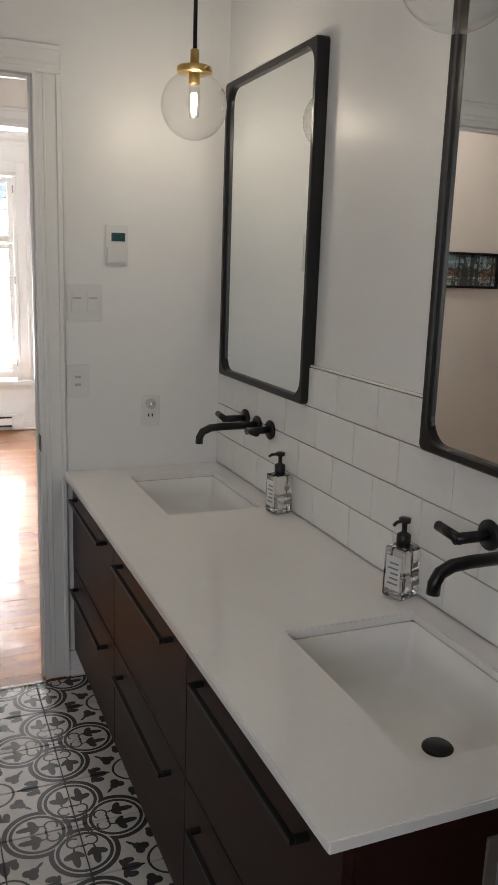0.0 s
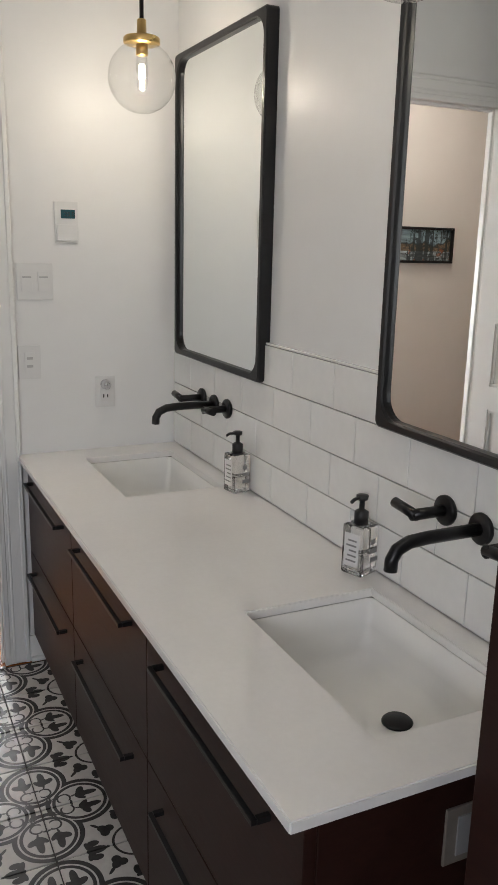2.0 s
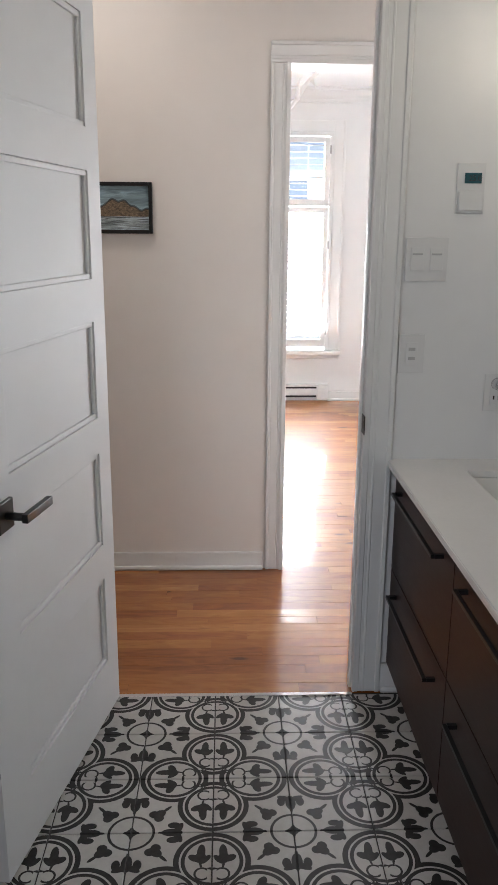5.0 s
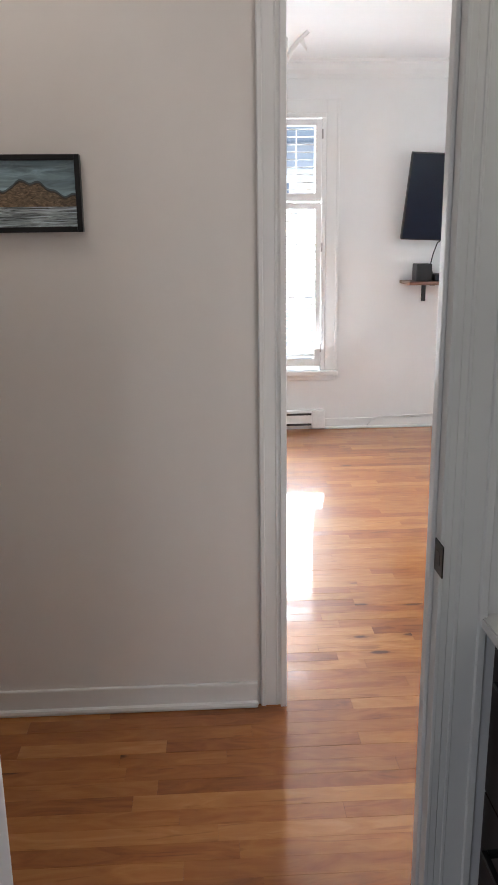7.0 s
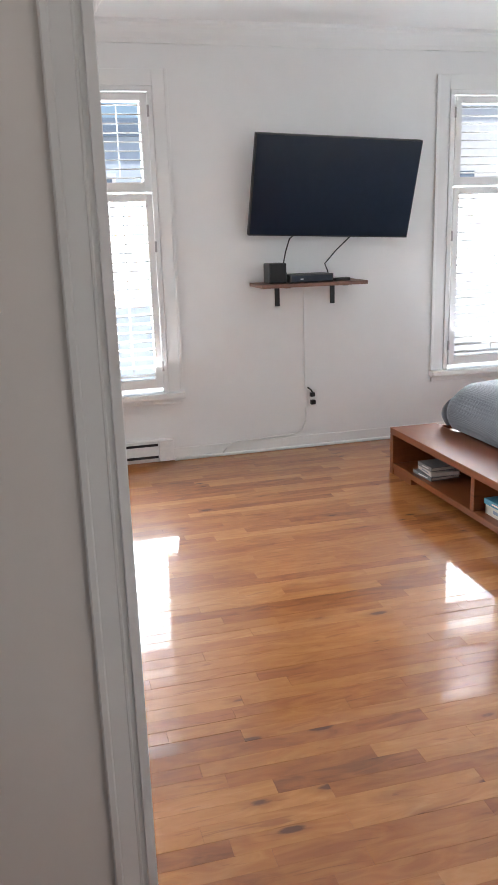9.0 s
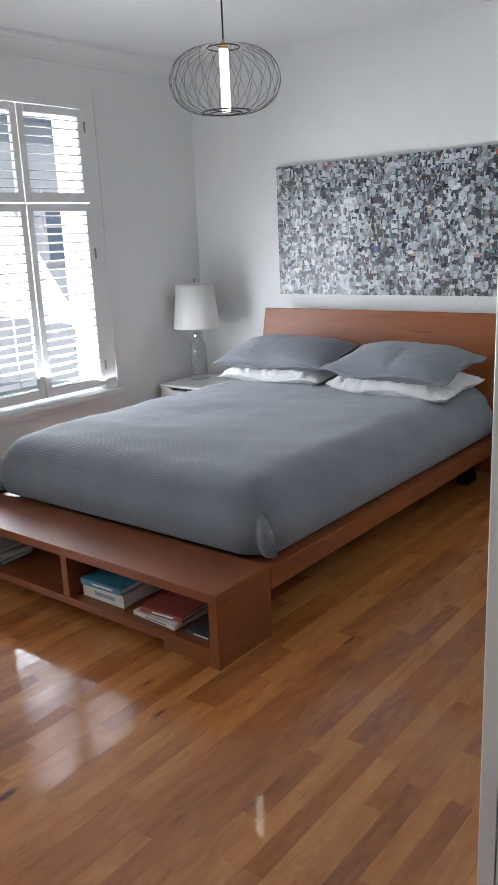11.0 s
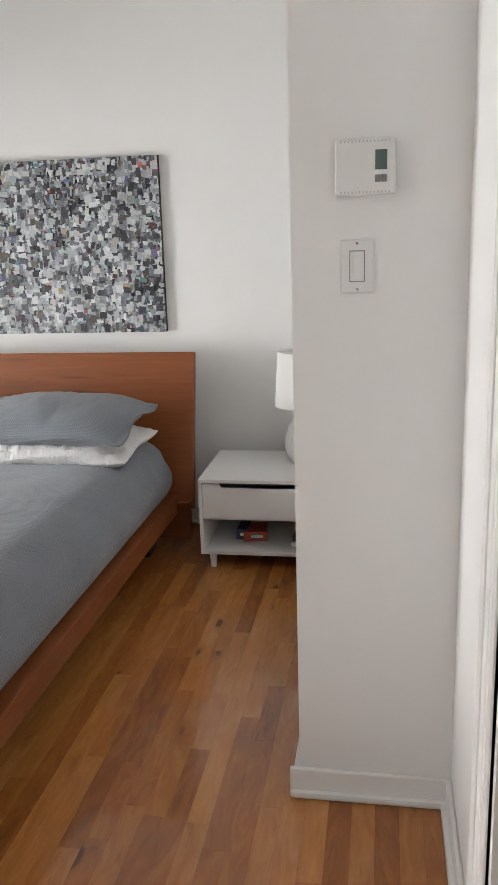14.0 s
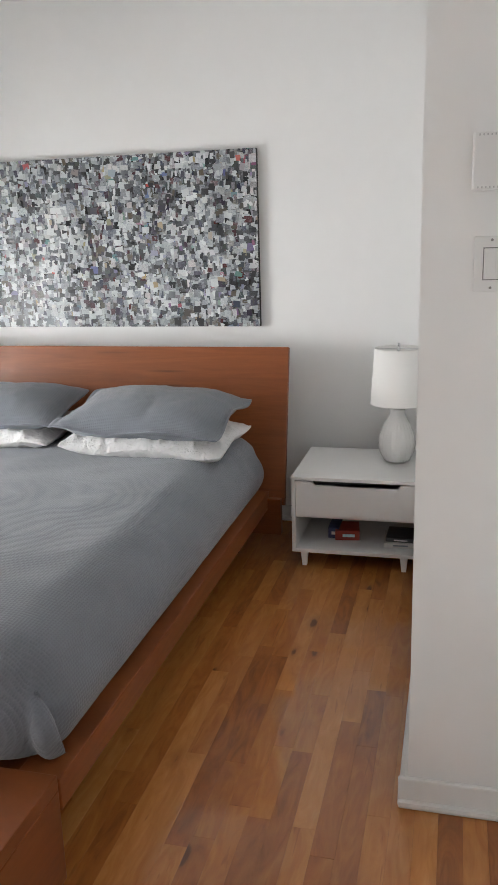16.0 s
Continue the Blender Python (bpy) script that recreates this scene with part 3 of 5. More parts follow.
for x0, x1, z0, z1 in ((D2R, D2R + 0.085, 0, D2H + 0.085), (D2L - 0.085, D2L, 0, D2H + 0.085), (D2L, D2R, D2H, D2H + 0.085)):
    part("casing_ground", boxes((x0, x1, 1.0855, 1.1495, z0, z1)), TRIM, pj)
pdoor = tagged(thing("pocket_door", "white painted pocket door slid back into the wall", "door"), kind="structure")
part("door_edge", boxes((D2R - 0.014, D2R - 0.0055, 1.0832, 1.1186, 0.006, D2H - 0.006), bev=0.002), DOOR, pdoor)
pull = part("edge_pull", boxes((D2R - 0.0158, D2R - 0.0142, 1.0885, 1.1135, 0.865, 0.930), bev=0.0007), BLACK, pdoor, "black recessed edge pull")
part("pull_recess", boxes((D2R - 0.0163, D2R - 0.0159, 1.095, 1.107, 0.876, 0.919)), BLACKPL, pull)


def skirting(name, runs, h=0.082):
    holder = tagged(new(name), "white painted baseboard with a shoe moulding", "baseboard", kind="structure")
    for ax, a0, a1, f, s in runs:
        for n, d, z in (("board", 0.013, h), ("shoe", 0.026, 0.020)):
            lo, hi = sorted((f, f + s * d))
            b = (a0, a1, lo, hi, 0, z) if ax == 'x' else (lo, hi, a0, a1, 0, z)
            part(n, boxes(b, bev=0.005 if n == "board" else 0.009), TRIM, holder)
    return holder


skirting("baseboard_hall", [('x', -3.0, D2L - 0.085, 1.03, -1), ('x', -3.0, D1L - 0.085, 0.09, 1), ('x', D1R + 0.085, 3.2, 0.09, 1), ('x', D2R + 0.085, 3.2, 1.03, -1)])
skirting("baseboard_bedroom", [('x', D2R + 0.085, 2.385, 1.085, 1), ('y', 1.085, 1.497, 2.385, -1), ('x', 2.385, 4.44, 1.472, 1), ('y', 1.498, 4.68, 4.44, -1), ('x', 0.50, 4.44, 4.68, -1), ('x', -1.3, -0.46, 4.68, -1), ('y', 1.085, 4.68, -1.3, 1)])
skirting("baseboard_bath", [('x', D1R + 0.085, 0.16, 0.05, -1), ('x', -1.1, D1L - 0.085, 0.05, -1)], 0.10)
structure("trim_threshold", boxes((D1L + 0.005, D1R - 0.005, 0.018, 0.034, -0.004, 0.003), bev=0.002), CHROME, "thin metal strip between tile and wood", "threshold strip")

# ---- windows ----


def shutter_window(name, x0, x1, tilt):
    w = tagged(new(name), "tall white window with plantation shutters in two tiers", "window", kind="structure")
    yf = 4.662
    # outer frame in the opening, casing and sill
    part("window_frame", boxes((x0, x0 + 0.03, 4.66, 4.70, WZ0, WZ1 - 0.03), (x1 - 0.03, x1, 4.66, 4.70, WZ0, WZ1 - 0.03), (x0, x1, 4.66, 4.70, WZ1 - 0.03, WZ1), bev=0.003), TRIM, w)
    part("window_casing", boxes((x0 - 0.09, x0 - 0.002, 4.6685, 4.68, WZ0 - 0.02, WZ1 + 0.09), (x1 + 0.002, x1 + 0.09, 4.6685, 4.68, WZ0 - 0.02, WZ1 + 0.09), (x0 - 0.002, x1 + 0.002, 4.668, 4.68, WZ1 + 0.002, WZ1 + 0.09), bev=0.003), TRIM, w)
    part("window_casing", boxes((x0 - 0.095, x0 - 0.075, 4.662, 4.668, WZ0 - 0.02, WZ1 + 0.095), (x1 + 0.075, x1 + 0.095, 4.662, 4.668, WZ0 - 0.02, WZ1 + 0.095), bev=0.003), TRIM, w)
    part("window_sill", boxes((x0 - 0.10, x1 + 0.10, 4.615, 4.70, WZ0 - 0.035, WZ0), bev=0.006), TRIM, w)
    part("apron", boxes((x0 - 0.085, x1 + 0.085, 4.664, 4.68, WZ0 - 0.075, WZ0 - 0.036), bev=0.004), TRIM, w)
    # sash and glass further out
    part("sash", boxes((x0, x0 + 0.05, 4.88, 4.93, WZ0, WZ1), (x1 - 0.05, x1, 4.88, 4.93, WZ0, WZ1), (x0 + 0.05, x1 - 0.05, 4.88, 4.93, WZ1 - 0.05, WZ1), (x0 + 0.05, x1 - 0.05, 4.88, 4.93, WZ0, WZ0 + 0.05), (x0 + 0.05, x1 - 0.05, 4.885, 4.925, 1.62, 1.67)), TRIM, w)
    pane = part("pane", boxes((x0 + 0.05, x1 - 0.05, 4.903, 4.907, WZ0 + 0.05, WZ1 - 0.05)), PANE, w)
    pane.visible_shadow = False
    mid = (x0 + x1) / 2
    tiers = ((WZ0 + 0.035, 1.645), (1.655, WZ1 - 0.035))
    slat_me = None
    for a, b, hinge in ((x0 + 0.033, mid - 0.004, -1), (mid + 0.004, x1 - 0.033, 1)):
        for lo, hi in tiers:
            st, rail = 0.042, 0.055
            panel = part("shutter_panel", boxes((a, a + st, yf - 0.012, yf + 0.016, lo, hi), (b - st, b, yf - 0.012, yf + 0.016, lo, hi), (a + st, b - st, yf - 0.012, yf + 0.016, lo, lo + rail), (a + st, b - st, yf - 0.012, yf + 0.016, hi - rail * 0.8, hi), bev=0.002), TRIM, w)
            z0, z1 = lo + rail, hi - rail * 0.8
            n = max(2, round((z1 - z0) / 0.052))
            pitch = (z1 - z0) / n
            if slat_me is None:
                bm = lathe([(0.0, -0.5), (1, -0.5), (1, 0.5), (0.0, 0.5)], 10)
                bmesh.ops.scale(bm, vec=(0.0045, 0.027, 1), verts=bm.verts)
                slat_me = mesh_of("slat", bm, TRIM)
            ln = b - a - 2 * st - 0.004
            for i in range(n):
                s = new("slat", slat_me)
                s.parent = panel
                s.matrix_basis = Matrix.Translation(((a + b) / 2, yf + 0.004, z0 + pitch * (i + 0.5))) @ Matrix.Rotation(radians(90), 4, 'Y') @ Matrix.Rotation(radians(tilt), 4, 'Z') @ Matrix.Diagonal((1, 1, ln, 1))
            rodx = (a + b) / 2 + (0.07 if hinge > 0 else 0.10)
            part("tilt_rod", boxes((rodx - 0.004, rodx + 0.004, yf + 0.030, yf + 0.037, z0 + 0.02, z1 - 0.02), bev=0.002), TRIM, panel)
        hx = a - 0.004 if hinge < 0 else b + 0.004
        for hz in (0.62, 1.34, 2.10):
            part("hinge", boxes((hx - 0.006, hx + 0.006, yf - 0.018, yf - 0.009, hz - 0.032, hz + 0.032), bev=0.002), STEEL, w, "small steel hinge")
    return w


shutter_window("window_1", *W1, 8)
shutter_window("window_2", *W2, 8)

# ---- outdoors ----
structure("ground", boxes((-600, 600, 5.0, 1200, -3.4, -3.2)), SNOW, "pale pavement and street seen through the windows", "ground")


def house(name, x0, x1, y, h, mat, label):
    o = thing(name, label, "house")
    part("wall", boxes((x0, x1, y, y + 7, -3.2, h)), mat, o)
    part("roof", boxes((x0 - 0.2, x1 + 0.2, y - 0.25, y + 7.2, h, h + 0.35), bev=0.04), FWIN, o)
    n = int((x1 - x0) // 1.7)
    for i in range(n):
        cx = x0 + (i + 0.5) * (x1 - x0) / n
        for z in (1.0,):
            if z + 1.9 < h:
                win = part("window", boxes((cx - 0.42, cx + 0.42, y - 0.04, y, z, z + 1.6)), FWIN, o)
                part("frame", boxes((cx - 0.5, cx - 0.42, y - 0.08, y, z - 0.08, z + 1.68), (cx + 0.42, cx + 0.5, y - 0.08, y, z - 0.08, z + 1.68), (cx - 0.42, cx + 0.42, y - 0.08, y, z + 1.6, z + 1.68), (cx - 0.42, cx + 0.42, y - 0.08, y, z - 0.08, z), (cx - 0.42, cx + 0.42, y - 0.07, y, z + 0.77, z + 0.83)), FACADE2, win)
    return o


house("house", -14, -2.2, 17, 3.6, FACADE2, "pale rendered town house across the street")
house("house", -1.8, 6.0, 17.5, 3.4, FACADE, "blue-grey sided town house across the street")
house("house", 6.4, 16, 17, 4.2, FACADE2, "pale town house with dark windows across the street")
house("house", 16.5, 28, 17.3, 3.2, FACADE, "grey sided town house further along the street")

# ---- bathroom things ----
CZ = 0.785
# vanity: one cabinet body with six drawers
van = thing("vanity_cabinet", "dark espresso wood double vanity with six drawers", "cabinet")
part("end_panel", boxes((0.135, 0.655, -1.925, -1.907, 0.10, 0.763), bev=0.002), ESPRESSO, van)
part("end_panel", boxes((0.135, 0.655, 0.028, 0.046, 0.10, 0.763), bev=0.002), ESPRESSO, van)
part("bottom_panel", boxes((0.135, 0.655, -1.906, 0.027, 0.10, 0.118)), ESPRESSO, van)
part("back_panel", boxes((0.640, 0.655, -1.906, 0.027, 0.119, 0.763)), ESPRESSO, van)
for y in (-1.264, -0.600):
    part("partition", boxes((0.136, 0.639, y - 0.009, y + 0.009, 0.119, 0.60)), ESPRESSO, van)
part("front_rail", boxes((0.136, 0.160, -1.906, 0.027, 0.725, 0.762)), ESPRESSO, van)
part("toe_kick", boxes((0.20, 0.64, -1.90, 0.040, 0.0, 0.10)), BLACKPL, van)
cols = ((-0.598, 0.044), (-1.262, -0.602), (-1.925, -1.266))
for ya, yb in cols:
    for za, zb in ((0.104, 0.430), (0.434, 0.759)):
        d = part("drawer", boxes((0.114, 0.134, ya, yb, za, zb), bev=0.0015), ESPRESSO, van)
        c, hz = (ya + yb) / 2, zb - 0.055
        part("handle", merge(boxes((0.082, 0.092, c - 0.235, c + 0.235, hz - 0.005, hz + 0.005), bev=0.0015),
                             boxes((0.092, 0.114, c - 0.235, c - 0.225, hz - 0.005, hz + 0.005), (0.092, 0.114, c + 0.225, c + 0.235, hz - 0.005, hz + 0.005))), BLACK, d, "slim matt black bar handle")
end_out = thing("power_outlet", "grey duplex outlet on the dark vanity end panel", "outlet")
part("plate", boxes((0.352, 0.428, -1.931, -1.9255, 0.615, 0.712), bev=0.002), OUTG, end_out)
part("receptacle", boxes((0.372, 0.408, -1.934, -1.9312, 0.630, 0.697), bev=0.001), GREYPL, end_out)

SINKS = ((-0.545, -0.078), (-1.830, -1.362))
SX0, SX1 = 0.292, 0.598
ct = thing("countertop", "white quartz vanity countertop with two sink cut-outs", "countertop")
bm = bmesh.new()
ys = [-1.937] + [v for s in reversed(SINKS) for v in s] + [0.049]
xs = [0.085, SX0, SX1, 0.6655]
for i in range(len(xs) - 1):
    for j in range(len(ys) - 1):
        if i == 1 and j in (1, 3):
            continue
        for z in (0.764, CZ):
            bm.faces.new([bm.verts.new(p) for p in ((xs[i], ys[j], z), (xs[i + 1], ys[j], z), (xs[i + 1], ys[j + 1], z), (xs[i], ys[j + 1], z))])
bmesh.ops.remove_doubles(bm, verts=bm.verts, dist=1e-5)
rim = [e for e in bm.edges if e.is_boundary]
top = {(round(v.co.x, 4), round(v.co.y, 4)): v for v in bm.verts if v.co.z > 0.775}
low = {(round(v.co.x, 4), round(v.co.y, 4)): v for v in bm.verts if v.co.z < 0.775}
for e in rim:
    if e.verts[0].co.z > 0.775:
        k = [(round(v.co.x, 4), round(v.co.y, 4)) for v in e.verts]
        bm.faces.new((top[k[0]], top[k[1]], low[k[1]], low[k[0]]))
bmesh.ops.recalc_face_normals(bm, faces=bm.faces)
sharp = [e for e in bm.edges if len(e.link_faces) == 2 and e.calc_face_angle(0) > 1.0]
bmesh.ops.bevel(bm, geom=sharp, offset=0.0025, segments=2, affect='EDGES')
part("slab", bm, QUARTZ, ct)


def basin(y0, y1):
    s = thing("sink", "white rectangular undermount ceramic sink with a black drain", "sink", "pair of sinks")
    bm = bmesh.new()
    x0, x1 = SX0 - 0.006, SX1 + 0.006
    y0, y1 = y0 - 0.006, y1 + 0.006

    def ring(inset, z, r, n=6):
        pts = []
        for cx, cy, a0 in ((x1 - inset - r, y1 - inset - r, 0), (x0 + inset + r, y1 - inset - r, 90), (x0 + inset + r, y0 + inset + r, 180), (x1 - inset - r, y0 + inset + r, 270)):
            for k in range(n + 1):
                a = radians(a0 + 90 * k / n)
                pts.append(bm.verts.new((cx + r * math.cos(a), cy + r * math.sin(a), z)))
        return pts
    R = [ring(0, 0.763, 0.02), ring(0.002, 0.70, 0.024), ring(0.010, 0.650, 0.03), ring(0.030, 0.632, 0.04), ring(0.10, 0.626, 0.04), ring(0.14, 0.624, 0.01)]
    for A, B in zip(R, R[1:]):
        n = len(A)
        for i in range(n):
            f = bm.faces.new((A[i], A[(i + 1) % n], B[(i + 1) % n], B[i]))
            f.smooth = True
    bm.faces.new(R[-1])
    ob = part("bowl", bm, CERAMIC, s)
    mod = ob.modifiers.new("wall", 'SOLIDIFY')
    mod.thickness, mod.offset = 0.008, -1
    cx, cy = (x0 + x1) / 2 + 0.05, (y0 + y1) / 2 - 0.02
    part("drain", lathe([(0.0, 0.640), (0.026, 0.640), (0.030, 0.636), (0.030, 0.632), (0.022, 0.630), (0.022, 0.624)], 28, pose(cx, cy, 0)), BLACK, s, "matt black pop-up drain")


for s in SINKS:
    basin(*s)


def faucet(yc):
    f = thing("wall_faucet", "matt black wall-mounted faucet with two lever handles", "faucet", "pair of faucets")
    z = 1.002
    wx = 0.657
    turn = Matrix.Rotation(radians(-90), 4, 'Y')
    ros = [(0, 0.0), (0.029, 0.0), (0.031, 0.003), (0.031, 0.009), (0.028, 0.012), (0, 0.012)]
    sp = part("spout", merge(tube([(wx, yc, z), (wx - 0.13, yc, z), (wx - 0.170, yc, z - 0.003), (wx - 0.195, yc, z - 0.014), (wx - 0.205, yc, z - 0.032), (wx - 0.206, yc, z - 0.052)], 0.0125, 16)), BLACK, f)
    part("rosette", lathe(ros, 28, Matrix.Translation((wx, yc, z)) @ turn), BLACK, sp)
    for s in (1, -1):
        y = yc + s * 0.104
        h = part("handle", merge(tube([(wx, y, z + 0.004), (wx - 0.088, y, z + 0.004)], 0.0115, 16), tube([(wx - 0.080, y - s * 0.008, z + 0.004), (wx - 0.080, y + s * 0.066, z + 0.010)], 0.0108, 16)), BLACK, f)
        part("rosette", lathe(ros, 28, Matrix.Translation((wx, y, z + 0.004)) @ turn), BLACK, h)


faucet(-0.345)
faucet(-1.62)


def soap(x, y, turn):
    s = thing("soap_bottle", "clear square glass soap bottle with a black pump on the countertop", "soap bottle", "soap bottles by the sinks", pose(x, y, CZ + 0.001, 0, 0, turn))
    g = part("bottle", boxes((-0.030, 0.030, -0.030, 0.030, 0, 0.118), bev=0.008, seg=3), GLASS, s)
    part("liquid", boxes((-0.026, 0.026, -0.026, 0.026, 0.005, 0.052), bev=0.005), GLASS, s)
    part("collar", lathe([(0.0, 0.118), (0.016, 0.118), (0.016, 0.146), (0.010, 0.150), (0.006, 0.151), (0.006, 0.176), (0, 0.176)], 20), BLACKPL, s)
    part("pump_head", merge(lathe([(0.0, 0.174), (0.013, 0.174), (0.014, 0.184), (0, 0.185)], 16), tube([(0, 0, 0.179), (-0.03, 0, 0.180), (-0.040, 0, 0.175)], 0.004, 8)), BLACKPL, s)
    lab = part("label", boxes((-0.0312, -0.0303, -0.020, 0.020, 0.022, 0.100)), PLASTIC, s)
    for i in range(5):
        part("print_bar", boxes((-0.0318, -0.0313, -0.014, 0.014 - 0.004 * (i % 3), 0.034 + 0.012 * i, 0.038 + 0.012 * i)), GREYPL, lab)
    for k in range(3):
        part("leaf_print", boxes((0.0, 0.028 - 0.006 * k, -0.0312, -0.0303, 0.03 + 0.022 * k, 0.042 + 0.022 * k)), GREYPL, s)


soap(0.618, -0.606, 8)
soap(0.618, -1.275, 20)


def mirror(yc):
    m = thing("wall_mirror", "tall mirror with rounded corners and a black metal frame", "mirror", "pair of mirrors")
    w, z0, z1, r = 0.34, 1.128, 2.108, 0.055

    def outline(inset):
        pts = []
        rr = 0.014 + (r - 0.014) * min(1.0, max(0.0, (inset - 0.004) / 0.013))
        for cy, cz, a0 in ((yc + w - inset - rr, z1 - inset - rr, 0), (yc - w + inset + rr, z1 - inset - rr, 90), (yc - w + inset + rr, z0 + inset + rr, 180), (yc + w - inset - rr, z0 + inset + rr, 270)):
            for k in range(9):
                a = radians(a0 + 90 * k / 8)
                pts.append((cy + rr * math.cos(a), cz + rr * math.sin(a)))
        return pts

    bm = bmesh.new()
    rings = []
    for ins, x in ((0.0, 0.672), (0.0, 0.640), (0.004, 0.636), (0.017, 0.636), (0.021, 0.640), (0.022, 0.651)):
        rings.append([bm.verts.new((x, y, z)) for y, z in outline(ins)])
    for A, B in zip(rings, rings[1:]):
        n = len(A)
        for i in range(n):
            bm.faces.new((A[i], A[(i + 1) % n], B[(i + 1) % n], B[i]))
    part("frame", bm, BLACK, m)
    bm = bmesh.new()
    A = [bm.verts.new((0.650, y, z)) for y, z in outline(0.0215)]
    B = [bm.verts.new((0.655, y, z)) for y, z in outline(0.0215)]
    bm.faces.new(A)
    bm.faces.new(B)
    for i in range(len(A)):
        bm.faces.new((A[i], A[(i + 1) % len(A)], B[(i + 1) % len(A)], B[i]))
    part("glass", bm, MIRROR, m, "silvered mirror glass")


mirror(-0.352)
mirror(-1.615)


def pendant(x, y, zc):
    p = thing("globe_pendant", "clear glass globe pendant with a brass cap and a lit bulb", "pendant lamp", "pendants over the vanity")
    R = 0.097
    prof = [(0.030, R * 0.95)]
    for i in range(3, 33):
        a = math.pi * i / 32
        prof.append((max(0.0, R * math.sin(a)), R * math.cos(a)))
    sh = part("globe", lathe(prof, 40, pose(x, y, zc)), THIN, p)
    sh.visible_shadow = False
    part("cap", lathe([(0.0, R * 0.90), (0.050, R * 0.90), (0.052, R * 0.93), (0.052, R * 1.06), (0.048, R * 1.10), (0.014, R * 1.12), (0.013, R * 1.55), (0.010, R * 1.58), (0, R * 1.58)], 32, pose(x, y, zc)), BRASS, p, "brushed brass cap")
    part("rod", tube([(x, y, zc + R * 1.55), (x, y, CEIL_Z)], 0.006, 10), BLACK, p)
    part("canopy", lathe([(0.0, CEIL_Z - 0.025), (0.055, CEIL_Z - 0.025), (0.06, CEIL_Z - 0.018), (0.06, CEIL_Z), (0, CEIL_Z)], 28, pose(x, y, 0)), BRASS, p)
    part("socket", lathe([(0.0, R * 0.90), (0.017, R * 0.90), (0.017, R * 0.60), (0.0, R * 0.60)], 20, pose(x, y, zc)), BRASS, p)
    b = part("bulb", lathe([(0.012, R * 0.60), (0.016, R * 0.45), (0.017, R * 0.0), (0.014, -R * 0.33), (0.0, -R * 0.40)], 20, pose(x, y, zc)), THIN, p)
    b.visible_shadow = False
    part("filament", merge(tube([(x, y, zc + R * 0.35), (x, y, zc + R * 0.02)], 0.0075, 10), tube([(x, y, zc - R * 0.05), (x, y, zc - R * 0.25)], 0.0055, 10)), BULB, b, "glowing filament")
    lamp("pendant_light", 'POINT', 2.7, pose(x, y, zc), (1, 0.88, 0.72), r=0.011)


pendant(0.418, -0.335, 1.966)
pendant(0.418, -1.60, 1.966)

# tall cabinet beside the vanity
tw = thing("tall_cabinet", "tall dark espresso wood linen cabinet with an overhanging top", "cabinet")
part("body", boxes((0.290, 0.655, -2.50, -2.055, 0.0, 1.5325), bev=0.002), ESPRESSO, tw)
part("top", boxes((0.276, 0.660, -2.52, -2.045, 1.533, 1.555), bev=0.002), TOPWOOD, tw, "reddish brown top board")
part("door", boxes((0.271, 0.289, -2.497, -2.060, 0.08, 1.525), bev=0.0015), ESPRESSO, tw)

# wall plates beside the door
FY = 0.050


def plate_on_y(name, label, cat, x0, x1, z0, z1, rockers):
    o = thing(name, label, cat)
    part("plate", boxes((x0, x1, FY - 0.006, FY, z0, z1), bev=0.002), PLASTIC, o)
    for a, b, c, d, n, m in rockers:
        out = 0.0095 if n in ("rocker", "receptacle", "display") else 0.0118
        part(n, boxes((a, b, FY - out, FY - out + 0.0033 if out < 0.01 else FY - 0.0096, c, d), bev=0.0008), m, o)
    return o


th = plate_on_y("bath_thermostat", "white floor-heating thermostat with a small dark display", "thermostat", 0.237, 0.316, 1.500, 1.634, [(0.258, 0.305, 1.580, 1.608, "display", LCD2)])
digits = bpy.data.curves.new("digits", 'FONT')
digits.body, digits.size, digits.extrude, digits.align_x = "25.0", 0.021, 0.0003, 'CENTER'
digits.materials.append(BLACKPL)
readout = new("digits", digits)
readout.parent = th
readout.matrix_basis = pose(0.286, FY - 0.0100, 1.5865, 90, 0, 0)
part("cover", boxes((0.243, 0.310, FY - 0.016, FY - 0.0097, 1.508, 1.560), bev=0.002), PLASTIC, th)
plate_on_y("double_switch", "white double light switch plate", "light switch", 0.106, 0.226, 1.313, 1.434, [(0.120, 0.157, 1.343, 1.406, "rocker", PLASTIC), (0.175, 0.212, 1.343, 1.406, "rocker", PLASTIC), (0.124, 0.153, 1.386, 1.391, "indicator", LIGHTG), (0.179, 0.208, 1.386, 1.391, "indicator", LIGHTG)])
plate_on_y("timer_switch", "white fan timer switch plate", "light switch", 0.100, 0.176, 1.048, 1.162, [(0.121, 0.155, 1.072, 1.138, "rocker", PLASTIC), (0.128, 0.148, 1.115, 1.124, "button", LIGHTG), (0.128, 0.148, 1.088, 1.097, "button", LIGHTG)])
out = plate_on_y("power_outlet", "white wall outlet with a small plug-in night light", "outlet", 0.361, 0.433, 0.935, 1.046, [(0.380, 0.414, 0.955, 1.026, "receptacle", PLASTIC), (0.388, 0.392, 0.970, 0.982, "slot", BLACKPL), (0.402, 0.406, 0.970, 0.982, "slot", BLACKPL)])
part("night_light", lathe([(0, 0.03), (0.010, 0.028), (0.017, 0.018), (0.018, 0.0), (0, 0)], 20, Matrix.Translation((0.397, FY - 0.0095, 1.018)) @ Matrix.Rotation(radians(90), 4, 'X')), CHROME, out, "round chrome night light")

# ---- the open bathroom door ----
ang = 101.4
